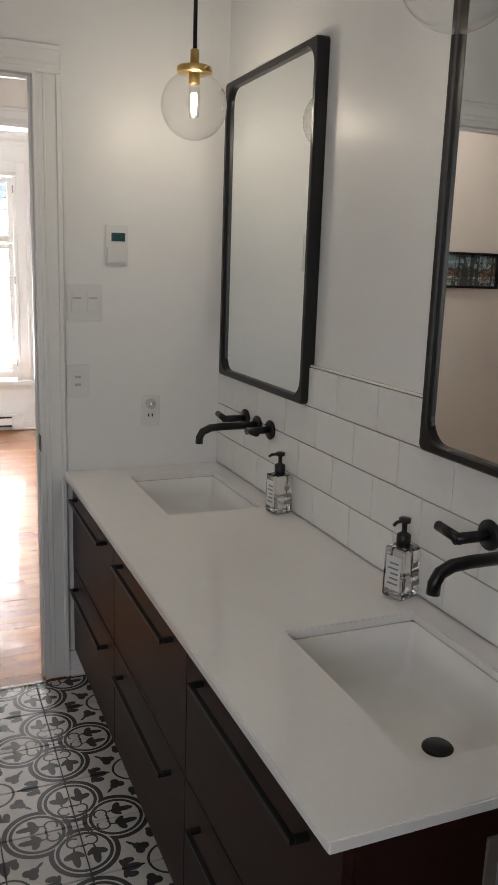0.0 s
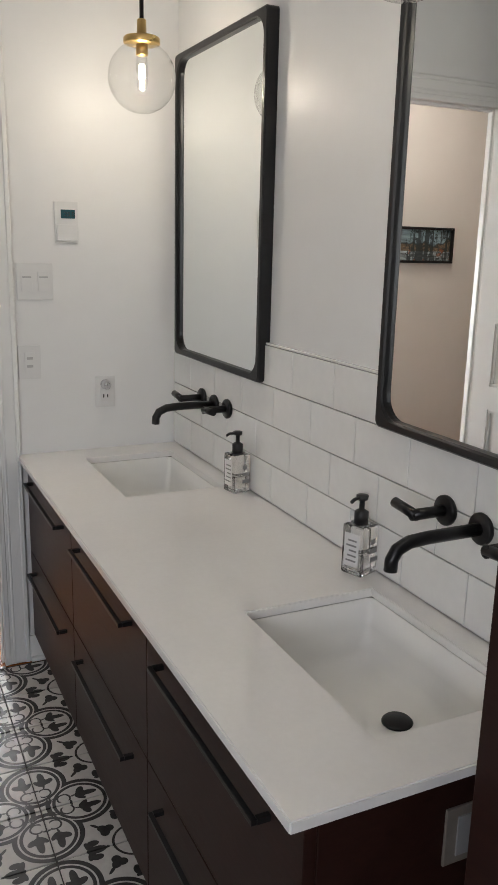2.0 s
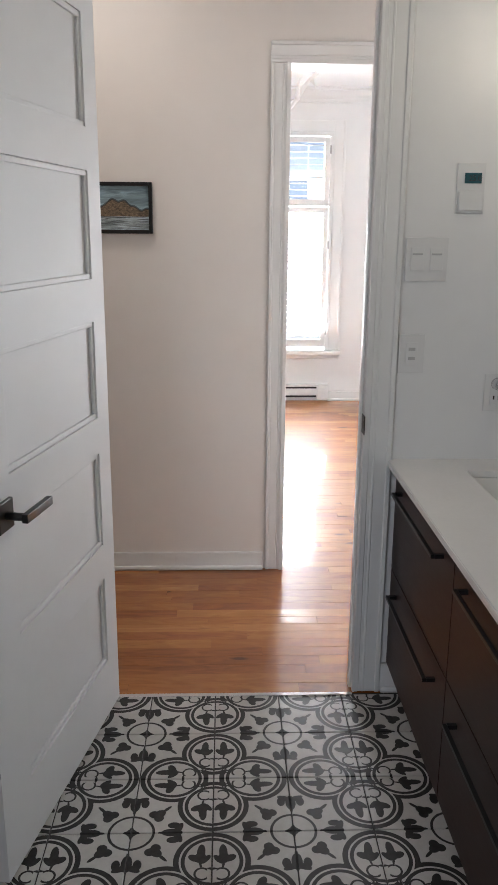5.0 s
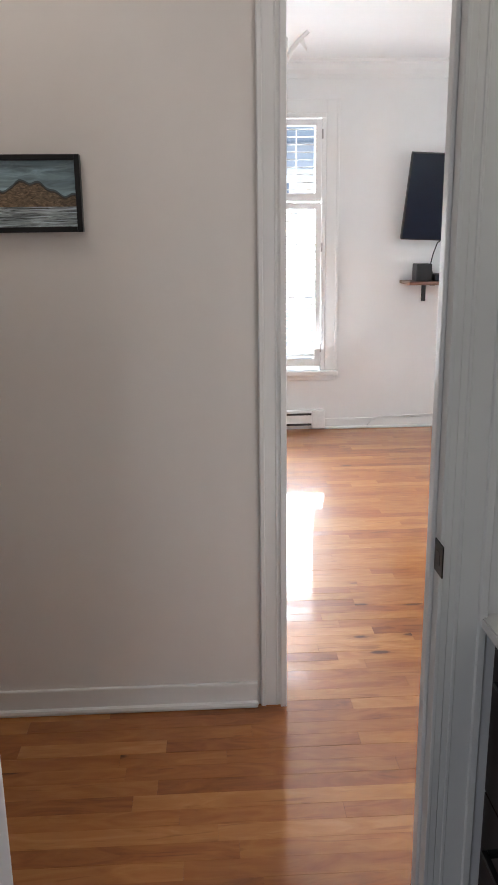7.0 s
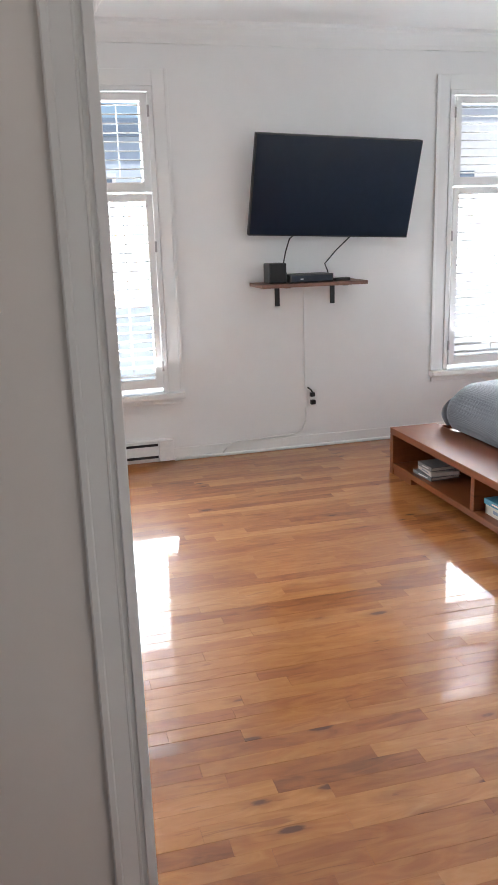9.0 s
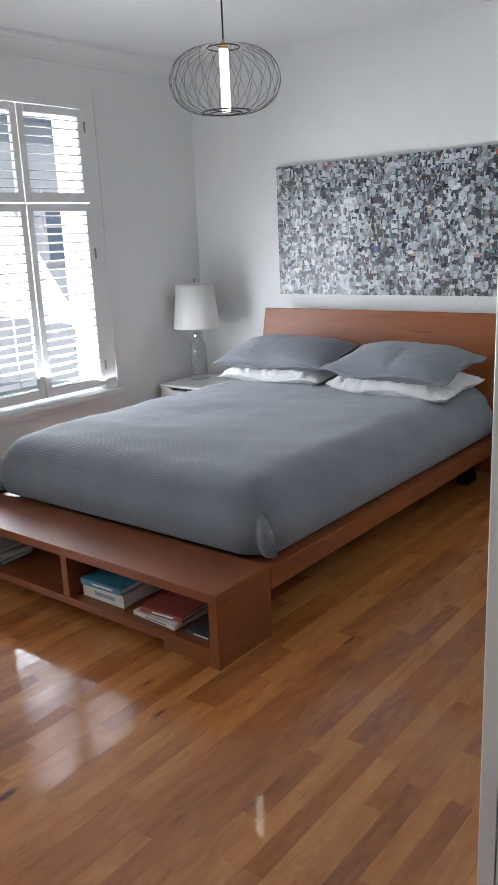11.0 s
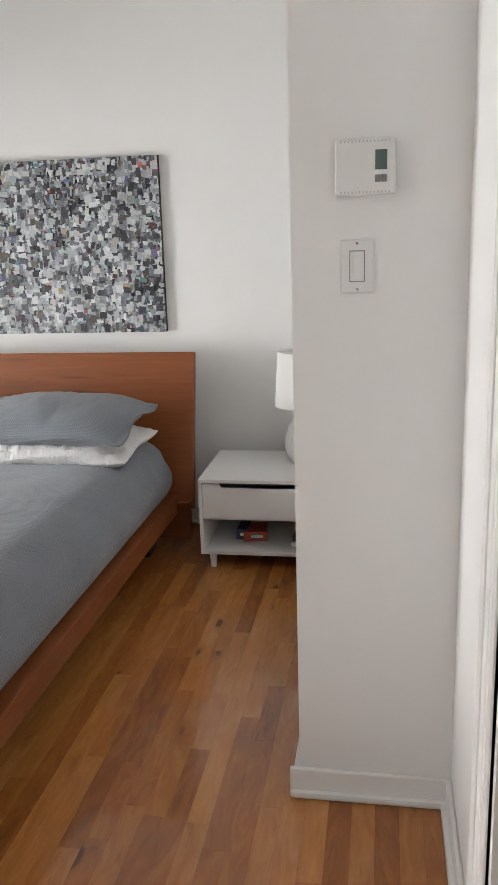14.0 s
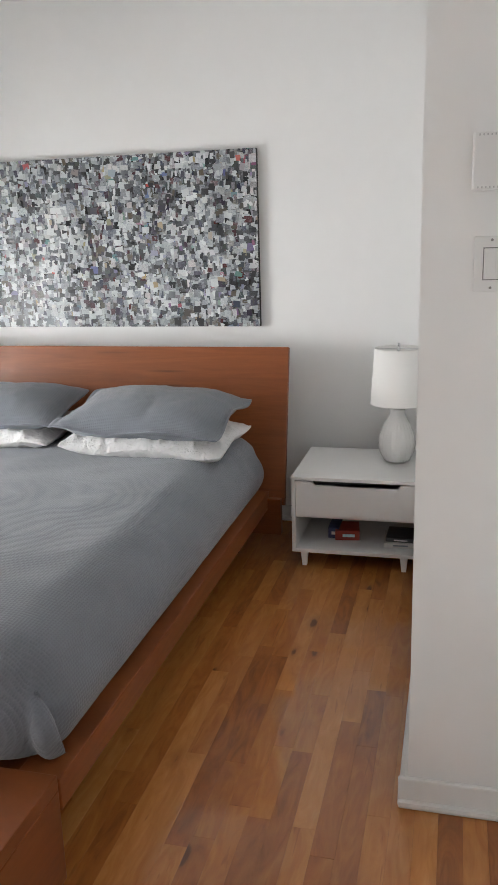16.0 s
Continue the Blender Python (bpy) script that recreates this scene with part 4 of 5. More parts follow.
door = tagged(thing("door_1", "white five-panel door standing open with a black lever", "door", at=pose(-0.781, 0.022, 0.008, 0, 0, -ang)), kind="structure")
DW, DH, DT = 0.772, 2.066, 0.038
# local: x runs from the hinge along the leaf, y is its thickness
stile_a, stile_b = 0.088, 0.138
panels = ((0.177, 0.447), (0.552, 0.830), (0.932, 1.200), (1.314, 1.589), (1.695, 1.962))
core = boxes((0.0, DW, 0.012, DT - 0.012, 0, DH))
part("leaf_core", core, DOOR, door)
for ya, yb in ((0.0, 0.0119), (DT - 0.0119, DT)):
    sa, sb = stile_a, DW - stile_b
    bs = [(0.0, sa, ya, yb, 0, DH), (sb, DW, ya, yb, 0, DH)]
    mould = []
    below = 0.0
    for z, z2 in panels:
        bs.append((sa, sb, ya, yb, below, z))
        below = z2
        yc0, yc1 = (ya + 0.004, yb) if ya < 0.01 else (ya, yb - 0.004)
        mould += [(sa, sb, yc0, yc1, z, z + 0.014), (sa, sb, yc0, yc1, z2 - 0.014, z2), (sa, sa + 0.014, yc0, yc1, z + 0.014, z2 - 0.014), (sb - 0.014, sb, yc0, yc1, z + 0.014, z2 - 0.014)]
    bs.append((sa, sb, ya, yb, below, DH))
    for b in bs:
        part("stile" if b[5] - b[4] > 1.9 else "rail", boxes(b), DOOR, door)
    part("panel_moulding", boxes(*mould, bev=0.003, seg=2), DOOR, door)
hx, hz = DW - 0.098, 0.852
for s, y0 in ((-1, 0.0), (1, DT)):
    a, b = sorted((y0, y0 + s * 0.009))
    ros = part("rosette", boxes((hx - 0.033, hx + 0.033, a, b, hz - 0.033, hz + 0.033), bev=0.002), BLACK, door, "square matt black rosette")
    lv = merge(tube([(hx, y0 + s * 0.005, hz), (hx, y0 + s * 0.058, hz)], 0.009, 14), boxes((hx - 0.118, hx + 0.012, *sorted((y0 + s * 0.048, y0 + s * 0.062)), hz - 0.010, hz + 0.010), bev=0.002))
    part("lever", lv, BLACK, ros)
part("latch_plate", boxes((DW - 0.0005, DW + 0.0012, 0.007, DT - 0.007, hz - 0.03, hz + 0.03), bev=0.0005), STEEL, door)
part("latch_bolt", lathe([(0, 0.012), (0.008, 0.010), (0.009, 0)], 14, Matrix.Translation((DW + 0.001, DT / 2, hz)) @ Matrix.Rotation(radians(90), 4, 'Y')), BLACK, door)
for z in (0.25, 1.05, 1.85):
    part("hinge", tube([(-0.006, DT * 0.5 - 0.028, z - 0.045), (-0.006, DT * 0.5 - 0.028, z + 0.045)], 0.006, 10), STEEL, door)

# ---- shower beyond the door ----
sh = thing("shower_screen", "clear glass shower screen in a black metal frame", "shower screen")
for y0, y1 in ((-0.03, -0.82), (-0.84, -1.62)):
    p = part("glass_panel", boxes((-1.145, -1.139, y1 + 0.012, y0 - 0.012, 0.112, 2.028)), THIN, sh)
    p.visible_shadow = False
    part("panel_frame", boxes((-1.152, -1.132, y0 - 0.014, y0, 0.10, 2.04), (-1.152, -1.132, y1, y1 + 0.014, 0.10, 2.04), (-1.152, -1.132, y1 + 0.014, y0 - 0.014, 0.10, 0.113), (-1.152, -1.132, y1 + 0.014, y0 - 0.014, 2.027, 2.04), bev=0.002), BLACK, sh)
part("pull_handle", tube([(-1.13, -0.86, 0.88), (-1.09, -0.86, 0.88), (-1.09, -0.86, 1.10), (-1.13, -0.86, 1.10)], 0.008, 10), BLACK, sh)
structure("shower_curb", boxes((-1.20, -1.09, -1.66, 0.05, 0.0, 0.10), bev=0.006), QUARTZ, "pale stone shower curb", "shower curb")
structure("wall_shower_end", boxes((-2.2, -1.09, -1.78, -1.66, 0, CEIL_Z)), WALL_BATH, "white wall at the shower's end", "wall")
shower_wall = structure("wall_shower_tiles", boxes((-2.2, -2.190, -1.66, 0.05, 0.0, CEIL_Z)), GROUT, "white subway tiles in the shower", "tiled wall")
shower_wall2 = structure("wall_shower_tiles_end", boxes((-2.190, -1.10, 0.040, 0.050, 0.0, CEIL_Z)), GROUT, "white subway tiles on the shower's door-side wall", "tiled wall")
t_a = mesh_of("tile", boxes((0, 0.008, 0.0011, 0.2989, 0.0011, 0.0989), bev=0.0014, seg=1), SUBWAY)
t_b = mesh_of("tile", boxes((0.0011, 0.2689, -0.008, 0.0, 0.0011, 0.0989), bev=0.0014, seg=1), SUBWAY)
for r in range(8, 25):
    for k in range(6):
        y0 = -1.66 + k * 0.30 - (0.15 if r % 2 else 0)
        if -1.67 <= y0 and y0 + 0.3 <= 0.05:
            o = new("tile", t_a)
            o.parent, o.location = shower_wall, (-2.190, y0, r * 0.10)
    for k in range(4):
        x0 = -2.18 + k * 0.27 - (0.135 if r % 2 else 0)
        if -2.185 <= x0 and x0 + 0.27 <= -1.10:
            o = new("tile", t_b)
            o.parent, o.location = shower_wall2, (x0, 0.040, r * 0.10)

# ---- hall pictures ----
def picture(label, x0, x1, z0, z1, mat):
    p = thing("framed_picture", label, "picture")
    f, y = 0.014, 1.03
    part("frame", boxes((x0, x0 + f, y - 0.028, y, z0, z1), (x1 - f, x1, y - 0.028, y, z0, z1), (x0 + f, x1 - f, y - 0.028, y, z0, z0 + f), (x0 + f, x1 - f, y - 0.028, y, z1 - f, z1), bev=0.002), BLACK, p, "thin black frame")
    o = part("painting", boxes((-(x1 - x0) / 2 + f, (x1 - x0) / 2 - f, -0.012, -0.006, -(z1 - z0) / 2 + f, (z1 - z0) / 2 - f)), mat, p)
    o.location = ((x0 + x1) / 2, y, (z0 + z1) / 2)


picture("long painting of a lake, hill and trees in a black frame", -1.388, -0.690, 1.436, 1.630, landscape("lake_painting", (0.26, 0.37, 0.42), (0.17, 0.12, 0.075), (0.40, 0.47, 0.50), (0.02, 0.028, 0.03)))

# ---- bedroom things ----
bed = thing("platform_bed", "reddish cherry wood platform bed with open shelves in its foot", "bed")
BX0, BX1, BY0, BY1, BT = 1.67, 1.965, 2.226, 3.942, 0.276
part("bench_top", boxes((BX0, BX1, BY0, BY1, BT - 0.038, BT), bev=0.003), CHERRY, bed)
part("bench_bottom", boxes((BX0 + 0.003, BX1, BY0 + 0.042, BY1 - 0.042, 0.035, 0.068), bev=0.002), CHERRY, bed)
part("bench_back", boxes((BX1 - 0.02, BX1, BY0 + 0.042, BY1 - 0.042, 0.069, BT - 0.039)), CHERRY, bed)
for y in (BY0, BY1 - 0.040):
    part("bench_side", boxes((BX0, BX1, y, y + 0.040, 0.0, BT - 0.039), bev=0.003), CHERRY, bed)
part("bench_divider", boxes((BX0 + 0.004, BX1 - 0.021, 3.00, 3.035, 0.069, BT - 0.039), bev=0.002), CHERRY, bed)
for y0, y1 in ((BY0 + 0.042, BY0 + 0.27), (BY1 - 0.27, BY1 - 0.042)):
    part("foot_block", boxes((BX0 + 0.006, BX1 - 0.01, y0, y1, 0.0, 0.034), bev=0.002), CHERRY, bed)
for y in (2.222, BY1 - 0.03):
    part("side_rail", boxes((BX1, 4.13, y, y + 0.11 if y < 3 else y + 0.03, 0.182, BT - 0.012), bev=0.004), CHERRY, bed)
part("slat_deck", boxes((BX1, 4.10, 2.30, 3.90, 0.20, 0.245)), CHERRY, bed)
for y in (2.34, 3.76):
    part("rear_leg", boxes((3.95, 4.08, y, y + 0.06, 0.0, 0.20)), ESPRESSO, bed)
part("centre_beam", boxes((2.1, 4.05, 2.62, 2.70, 0.0, 0.20)), ESPRESSO, bed)
part("centre_beam", boxes((2.1, 4.05, 3.42, 3.50, 0.0, 0.20)), ESPRESSO, bed)
hb = boxes((0, 0.032, 2.146, 3.932, 0.0, 0.747), bev=0.004)
bmesh.ops.transform(hb, matrix=Matrix.Translation((4.085, 0, 0.20)) @ Matrix.Rotation(radians(12.5), 4, 'Y'), verts=hb.verts)
part("headboard", hb, CHERRY, bed, "leaning cherry veneer headboard")
lower = boxes((4.06, 4.10, 2.16, 3.91, 0.06, 0.235), bev=0.003)
part("head_rail", lower, CHERRY, bed)

# duvet over the mattress
mat_ob = thing("mattress", "mattress hidden under the grey duvet", "mattress")
part("block", boxes((2.04, 4.06, 2.36, 3.84, 0.246, 0.47), bev=0.05), SHEET, mat_ob)


def cloth_box(x0, x1, y0, y1, z0, top, rx, nx=190, ny=120, seed=0.0):
    """A draped cover: a grid over a rounded block, its border falling to z0."""
    bm = bmesh.new()
    grid = []
    drop = top - z0
    for i in range(nx + 1):
        u = i / nx
        rowv = []
        for j in range(ny + 1):
            v = j / ny

            def wrap(t, lo, hi, r0, r1):
                """Arc-length walk: up the side, round the edge, across."""
                span = hi - lo
                L0 = (drop if r0 else 0) + 0.0
                L1 = (drop if r1 else 0)
                s = t * (span + L0 + L1) - L0
                if s < 0:
                    return lo, -s
                if s > span:
                    return hi, s - span
                return lo + s, 0.0
            px, dx = wrap(u, x0, x1, True, False)
            py, dy = wrap(v, y0, y1, True, True)
            d = max(dx, dy) if min(dx, dy) == 0 else max(dx, dy)
            # rounding: sink near the edges, bulge the sides
            ex, ey, ez = px - x0, min(py - y0, y1 - py), 0
            r = 0.17
            sink = 0.0
            for e in (ex, ey):
                if e < r:
                    sink += r - math.sqrt(max(0.0, r * r - (r - e) ** 2))
            ztop = top - min(sink, 0.17) * 0.60
            q = min(1.0, d / drop)
            z = ztop - (ztop - z0) * q
            bul = 0.052 * math.sin(math.pi * (0.12 + 0.76 * q)) - 0.052 * math.sin(math.pi * 0.12) if d > 0 else 0.0
            # round the two corners at the foot in plan
            rc = 0.13
            for cy, s in ((y0 + rc, 1), (y1 - rc, -1)):
                ax, ay = (x0 + rc - px) / rc, s * (cy - py) / rc
                if ax > 0 and ay > 0:
                    k = max(ax, ay) / math.hypot(ax, ay)
                    px, py = x0 + rc - ax * rc * k, cy - s * ay * rc * k
            far = py > (y0 + y1) / 2
            m = max(dx, dy, 1e-6)
            py += (1 if far else -1) * bul * dy / m
            px -= bul * dx / m
            # the spare cloth at a corner stands out as a soft folded flap
            if dx > 0 and dy > 0:
                less, gap = min(dx, dy), (0.024 * math.sin(math.pi * min(dx, dy) / m)) * (1 if dx > dy else -1)
                ox, oy = (0.30, -0.95) if not far else (-0.6, 0.8)
                reach = less * (0.24 if not far else 0.15)
                px, py = px + ox * reach + oy * gap * (1 if not far else -1), py + oy * reach - ox * gap * (1 if not far else -1)
            w = Vector((px * 2.3, py * 2.3, z * 1.5 + seed))
            f = noise.noise(w) * 0.015 + noise.noise(w * 3.1) * 0.005
            cr = noise.noise(Vector((px * 5.5 + py * 2.0, py * 1.2 - px * 0.4, seed)))
            f += 0.0015 * (1 - abs(cr)) ** 5
            if d > 0:
                f *= 1 - q * 0.8
                px += f * 0.7 if dx > 0 else 0
                py += (f * 0.8 if py > 3 else -f * 0.8) if dy > 0 else 0
            else:
                z += f
            rowv.append(bm.verts.new((px, py, z)))
        grid.append(rowv)
    for i in range(nx):
        for j in range(ny):
            f = bm.faces.new((grid[i][j], grid[i + 1][j], grid[i + 1][j + 1], grid[i][j + 1]))
            f.smooth = True
    return bm


duv = tagged(part("duvet", cloth_box(1.982, 4.05, 2.266, 3.885, 0.279, 0.55, 0.13), DUVET), "smooth grey waffle cotton duvet spread over the bed", "duvet")
mod = duv.modifiers.new("thick", 'SOLIDIFY')
mod.thickness = 0.012

def pillow_bm(w, h, t, flange, seed, n=44, crumple=0.0):
    bm = bmesh.new()
    sides = []
    for s in (1, -1):
        g = []
        for i in range(n + 1):
            rowv = []
            for j in range(n + 1):
                u, v = 2 * i / n - 1, 2 * j / n - 1
                au, av = abs(u), abs(v)
                core_u, core_v = min(1, au / (1 - flange)), min(1, av / (1 - flange))
                fat = (max(0, 1 - core_u ** 2.6) * max(0, 1 - core_v ** 2.6)) ** 0.55
                pinch = 1 - 0.07 * (1 - u * u) * av ** 2
                pinch2 = 1 - 0.09 * (1 - v * v) * au ** 2
                round_off = 1 - 0.075 * (au * av) ** 3
                x, y = u * w / 2 * pinch2 * round_off, v * h / 2 * pinch * round_off
                z = s * (t / 2 * fat + 0.003)
                nv = Vector((x * 6, y * 6, seed))
                z += fat * 0.009 * noise.noise(nv) + 0.003 * noise.noise(nv * 3.3)
                crease = noise.noise(Vector((x * 4 + y * 9, y * 3 - x * 7, seed + 3)))
                z += s * -(0.003 + 0.006 * crumple) * fat * (1 - abs(crease)) ** 5
                z += crumple * (0.25 + 0.75 * fat) * (1 if fat > 0.02 else 0.35) * (0.010 * noise.noise(nv * 3.0) + 0.014 * (1 - abs(noise.noise(Vector((x * 17 + y * 5, y * 8, seed))))) ** 5 - 0.007 * (1 - abs(noise.noise(Vector((x * 9 - y * 11, y * 15, seed + 8))))) ** 6)
                edge = max(au, av)
                z += (edge ** 6) * 0.020 * math.sin(5 * u + seed) * math.cos(4 * v)
                rowv.append(bm.verts.new((x, y, z)))
            g.append(rowv)
        sides.append(g)
        for i in range(n):
            for j in range(n):
                q = (g[i][j], g[i + 1][j], g[i + 1][j + 1], g[i][j + 1])
                bm.faces.new(q if s > 0 else q[::-1]).smooth = True
    A, B = sides
    rim = [(i, 0) for i in range(n)] + [(n, j) for j in range(n)] + [(i, n) for i in range(n, 0, -1)] + [(0, j) for j in range(n, 0, -1)]
    for k in range(len(rim)):
        (i, j), (p, q) = rim[k], rim[(k + 1) % len(rim)]
        bm.faces.new((A[i][j], A[p][q], B[p][q], B[i][j])).smooth = True
    return bm


def pillow(label, m, w, h, t, flange, mat, seed):
    o = part("pillow", pillow_bm(w, h, t, flange, seed, 56, 1.5 if mat == SHEET else 0.15), mat)
    o.matrix_basis = m
    return tagged(o, label, "pillow", "pillows on the bed")


# local x runs across the bed, local y up the pillow
def lay(y, x, z, tip, yaw): return pose(x, y, z) @ Matrix.Rotation(radians(-90 + yaw), 4, 'Z') @ Matrix.Rotation(radians(tip), 4, 'X')


pillow("crumpled white cotton pillow under a grey sham", lay(3.48, 3.84, 0.592, 4, 2), 0.78, 0.48, 0.15, 0.03, SHEET, 1.3)
pillow("white cotton pillow under a grey sham", lay(2.66, 3.81, 0.588, 4, -3), 0.80, 0.48, 0.15, 0.02, SHEET, 4.1)
pillow("plump grey cotton sham pillow leaning at the headboard", lay(3.50, 3.86, 0.692, 10, 4), 0.86, 0.50, 0.185, 0.09, SHAM, 7.7)
pillow("grey cotton sham pillow with a flanged edge", lay(2.68, 3.82, 0.692, 10, -5), 0.84, 0.50, 0.185, 0.09, SHAM, 9.2)


# books on the bench shelves
def volume(x0, y0, z0, dx, dy, dz, c, label, turn=0.0):
    b = thing("book", label, "book", "books in the bed's foot shelf", pose(x0, y0, z0, 0, 0, turn))
    cv = plain("book_cover", c, 0.45)
    part("cover", boxes((0, dx, 0, dy, 0, 0.004), (0, dx, 0, dy, dz - 0.004, dz), (0, 0.004, 0, dy, 0.004, dz - 0.004), bev=0.001), cv, b)
    part("page_block", boxes((0.0045, dx - 0.005, 0.004, dy - 0.004, 0.0042, dz - 0.0042)), PAPER, b)
    part("spine_print", boxes((-0.0008, -0.0001, dy * 0.2, dy * 0.7, dz * 0.35, dz * 0.65)), plain("spine_ink", tuple(0.9 - 0.8 * min(1, v * 1.3) for v in c), 0.6), b)


SZ = 0.0685
volume(1.72, 2.74, SZ, 0.20, 0.23, 0.052, (0.62, 0.58, 0.50), "thick cream book lying flat on the shelf")
volume(1.715, 2.745, SZ + 0.053, 0.20, 0.22, 0.026, (0.06, 0.22, 0.32), "blue book on top of a cream one", 2)
volume(1.70, 2.46, SZ, 0.19, 0.22, 0.016, (0.70, 0.68, 0.62), "thin pale book lying flat on the shelf", -3)
volume(1.73, 2.45, SZ + 0.017, 0.18, 0.20, 0.022, (0.30, 0.06, 0.05), "dark red book on a pale one", 4)
volume(1.71, 2.285, SZ, 0.17, 0.13, 0.016, (0.05, 0.055, 0.06), "thin black book lying on the shelf", 0)
volume(1.71, 3.50, SZ, 0.18, 0.19, 0.020, (0.16, 0.17, 0.18), "grey book at the bottom of a stack", 4)
volume(1.715, 3.51, SZ + 0.021, 0.17, 0.18, 0.024, (0.60, 0.58, 0.54), "pale book in a stack", -4)
volume(1.72, 3.52, SZ + 0.046, 0.16, 0.15, 0.024, (0.22, 0.22, 0.22), "dark grey book on top of a stack", 2)


def nightstand(y0, y1, label, item):
    n = thing("nightstand", label, "nightstand", "nightstands beside the bed")
    x0, x1, zt = 3.85, 4.365, 0.418
    t = 0.016
    part("top", boxes((x0 - 0.004, x1, y0, y1, zt - t, zt), bev=0.002), LACQUER, n)
    part("side_panel", boxes((x0, x1, y0, y0 + t, 0.068, zt - t - 0.0005), bev=0.0015), LACQUER, n)
    part("side_panel", boxes((x0, x1, y1 - t, y1, 0.068, zt - t - 0.0005), bev=0.0015), LACQUER, n)
    part("shelf", boxes((x0, x1, y0 + t, y1 - t, 0.068, 0.084), bev=0.0015), LACQUER, n)
    part("mid_panel", boxes((x0 + 0.02, x1, y0 + t, y1 - t, 0.226, 0.238)), LACQUER, n)
    part("back_panel", boxes((x1 - 0.01, x1, y0 + t, y1 - t, 0.085, zt - t)), LACQUER, n)
    # drawer front with a cut-out grip along its top
    a, b, zl, zh = y0 + t + 0.002, y1 - t - 0.002, 0.240, zt - t - 0.004
    g0, g1 = a + 0.085, b - 0.085
    bm = bmesh.new()
    prof = [(a, zl), (b, zl), (b, zh), (g1 + 0.015, zh), (g1, zh - 0.018), (g0, zh - 0.018), (g0 - 0.015, zh), (a, zh)]
    F = [bm.verts.new((x0 + 0.001, y, z)) for y, z in prof]
    B = [bm.verts.new((x0 + 0.017, y, z)) for y, z in prof]
    bm.faces.new(F)
    bm.faces.new(B)
    for i in range(len(prof)):
        bm.faces.new((F[i], F[(i + 1) % 8], B[(i + 1) % 8], B[i]))
    bmesh.ops.triangulate(bm, faces=[f for f in bm.faces if len(f.verts) > 4])
    part("drawer_front", bm, LACQUER, n)
    # black strip that draws the shade seen through the cut-out
    part("drawer_shadow", boxes((x0 + 0.019, x0 + 0.021, g0 - 0.03, g1 + 0.03, zh - 0.035, zh + 0.003)), BLACKPL, n, "black strip for the shade behind the grip")
    for x in (x0 + 0.012, x1 - 0.06):
        for y in (y0 + 0.055, y1 - 0.070):
            lg = boxes((x, x + 0.016, y, y + 0.034, 0.0, 0.068), bev=0.002)
            for v in lg.verts:
                if v.co.z < 0.03:
                    v.co.y = y + 0.017 + (v.co.y - y - 0.017) * 0.6
            part("leg", lg, LACQUER, n)
    return n


nightstand(1.502, 2.064, "low white nightstand with one drawer and an open shelf", True)
nightstand(4.035, 4.590, "white nightstand with a cut-out drawer grip by the window", False)
volume(3.99, 1.78, 0.085, 0.13, 0.11, 0.045, (0.35, 0.05, 0.03), "small red book in the nightstand shelf", 8)
volume(4.00, 1.875, 0.085, 0.12, 0.05, 0.05, (0.03, 0.04, 0.12), "small dark blue book in the nightstand shelf", 0)
volume(3.93, 1.535, 0.085, 0.16, 0.13, 0.022, (0.65, 0.63, 0.6), "pale notebook in the nightstand shelf", 3)
volume(3.935, 1.54, 0.108, 0.15, 0.12, 0.018, (0.06, 0.06, 0.07), "dark notebook on a pale one", -2)


def shade_bm(r0, r1, z0, z1):
    return lathe([(r0, z0), (r1, z1), (r1 - 0.004, z1), (r0 - 0.004, z0), (r0, z0)], 40)


lr = thing("table_lamp", "white textured ceramic table lamp with a drum shade", "table lamp", at=pose(4.165, 1.632, 0.4185))
bm = bmesh.new()
prof = [(0.045, 0.0), (0.060, 0.01), (0.078, 0.045), (0.084, 0.085), (0.078, 0.13), (0.060, 0.175), (0.042, 0.205), (0.034, 0.225), (0.034, 0.245), (0.0, 0.246)]
bm = lathe([(0, 0)] + prof, 48)
bmesh.ops.subdivide_edges(bm, edges=bm.edges, cuts=1)
for v in bm.verts:
    r = math.hypot(v.co.x, v.co.y)
    if r > 0.03 and v.co.z < 0.21:
        a = math.atan2(v.co.y, v.co.x)
        k = 0.0055 * max(0, math.sin(a * 12 + v.co.z * 90) * math.sin(a * 12 - v.co.z * 90))
        v.co.x *= 1 - k / r
        v.co.y *= 1 - k / r
part("base", bm, CERAMIC, lr, "dimpled white ceramic base")
part("shade", shade_bm(0.122, 0.106, 0.270, 0.520), SHADE, lr, "white fabric drum shade")
part("stem", tube([(0, 0, 0.24), (0, 0, 0.53)], 0.005, 8), CHROME, lr)
part("finial", lathe([(0, 0.545), (0.006, 0.54), (0.008, 0.532), (0.004, 0.525), (0, 0.524)], 12), CHROME, lr)
part("spider", merge(tube([(-0.105, 0, 0.517), (0.105, 0, 0.517)], 0.0015, 6), tube([(0, -0.105, 0.517), (0, 0.105, 0.517)], 0.0015, 6)), CHROME, lr)

ll = thing("table_lamp", "clear glass table lamp with a white tapered shade", "table lamp", at=pose(4.13, 4.462, 0.4185))
gb = part("glass_base", lathe([(0.0, 0.0), (0.070, 0.0), (0.074, 0.004), (0.074, 0.018), (0.062, 0.024), (0.060, 0.03), (0.060, 0.235), (0.052, 0.262), (0.032, 0.280), (0.030, 0.300), (0.027, 0.300), (0.028, 0.282), (0.048, 0.258), (0.0565, 0.232), (0.0565, 0.034), (0.0, 0.030)], 40), THIN, ll, "clear glass jar base")
gb.visible_shadow = False
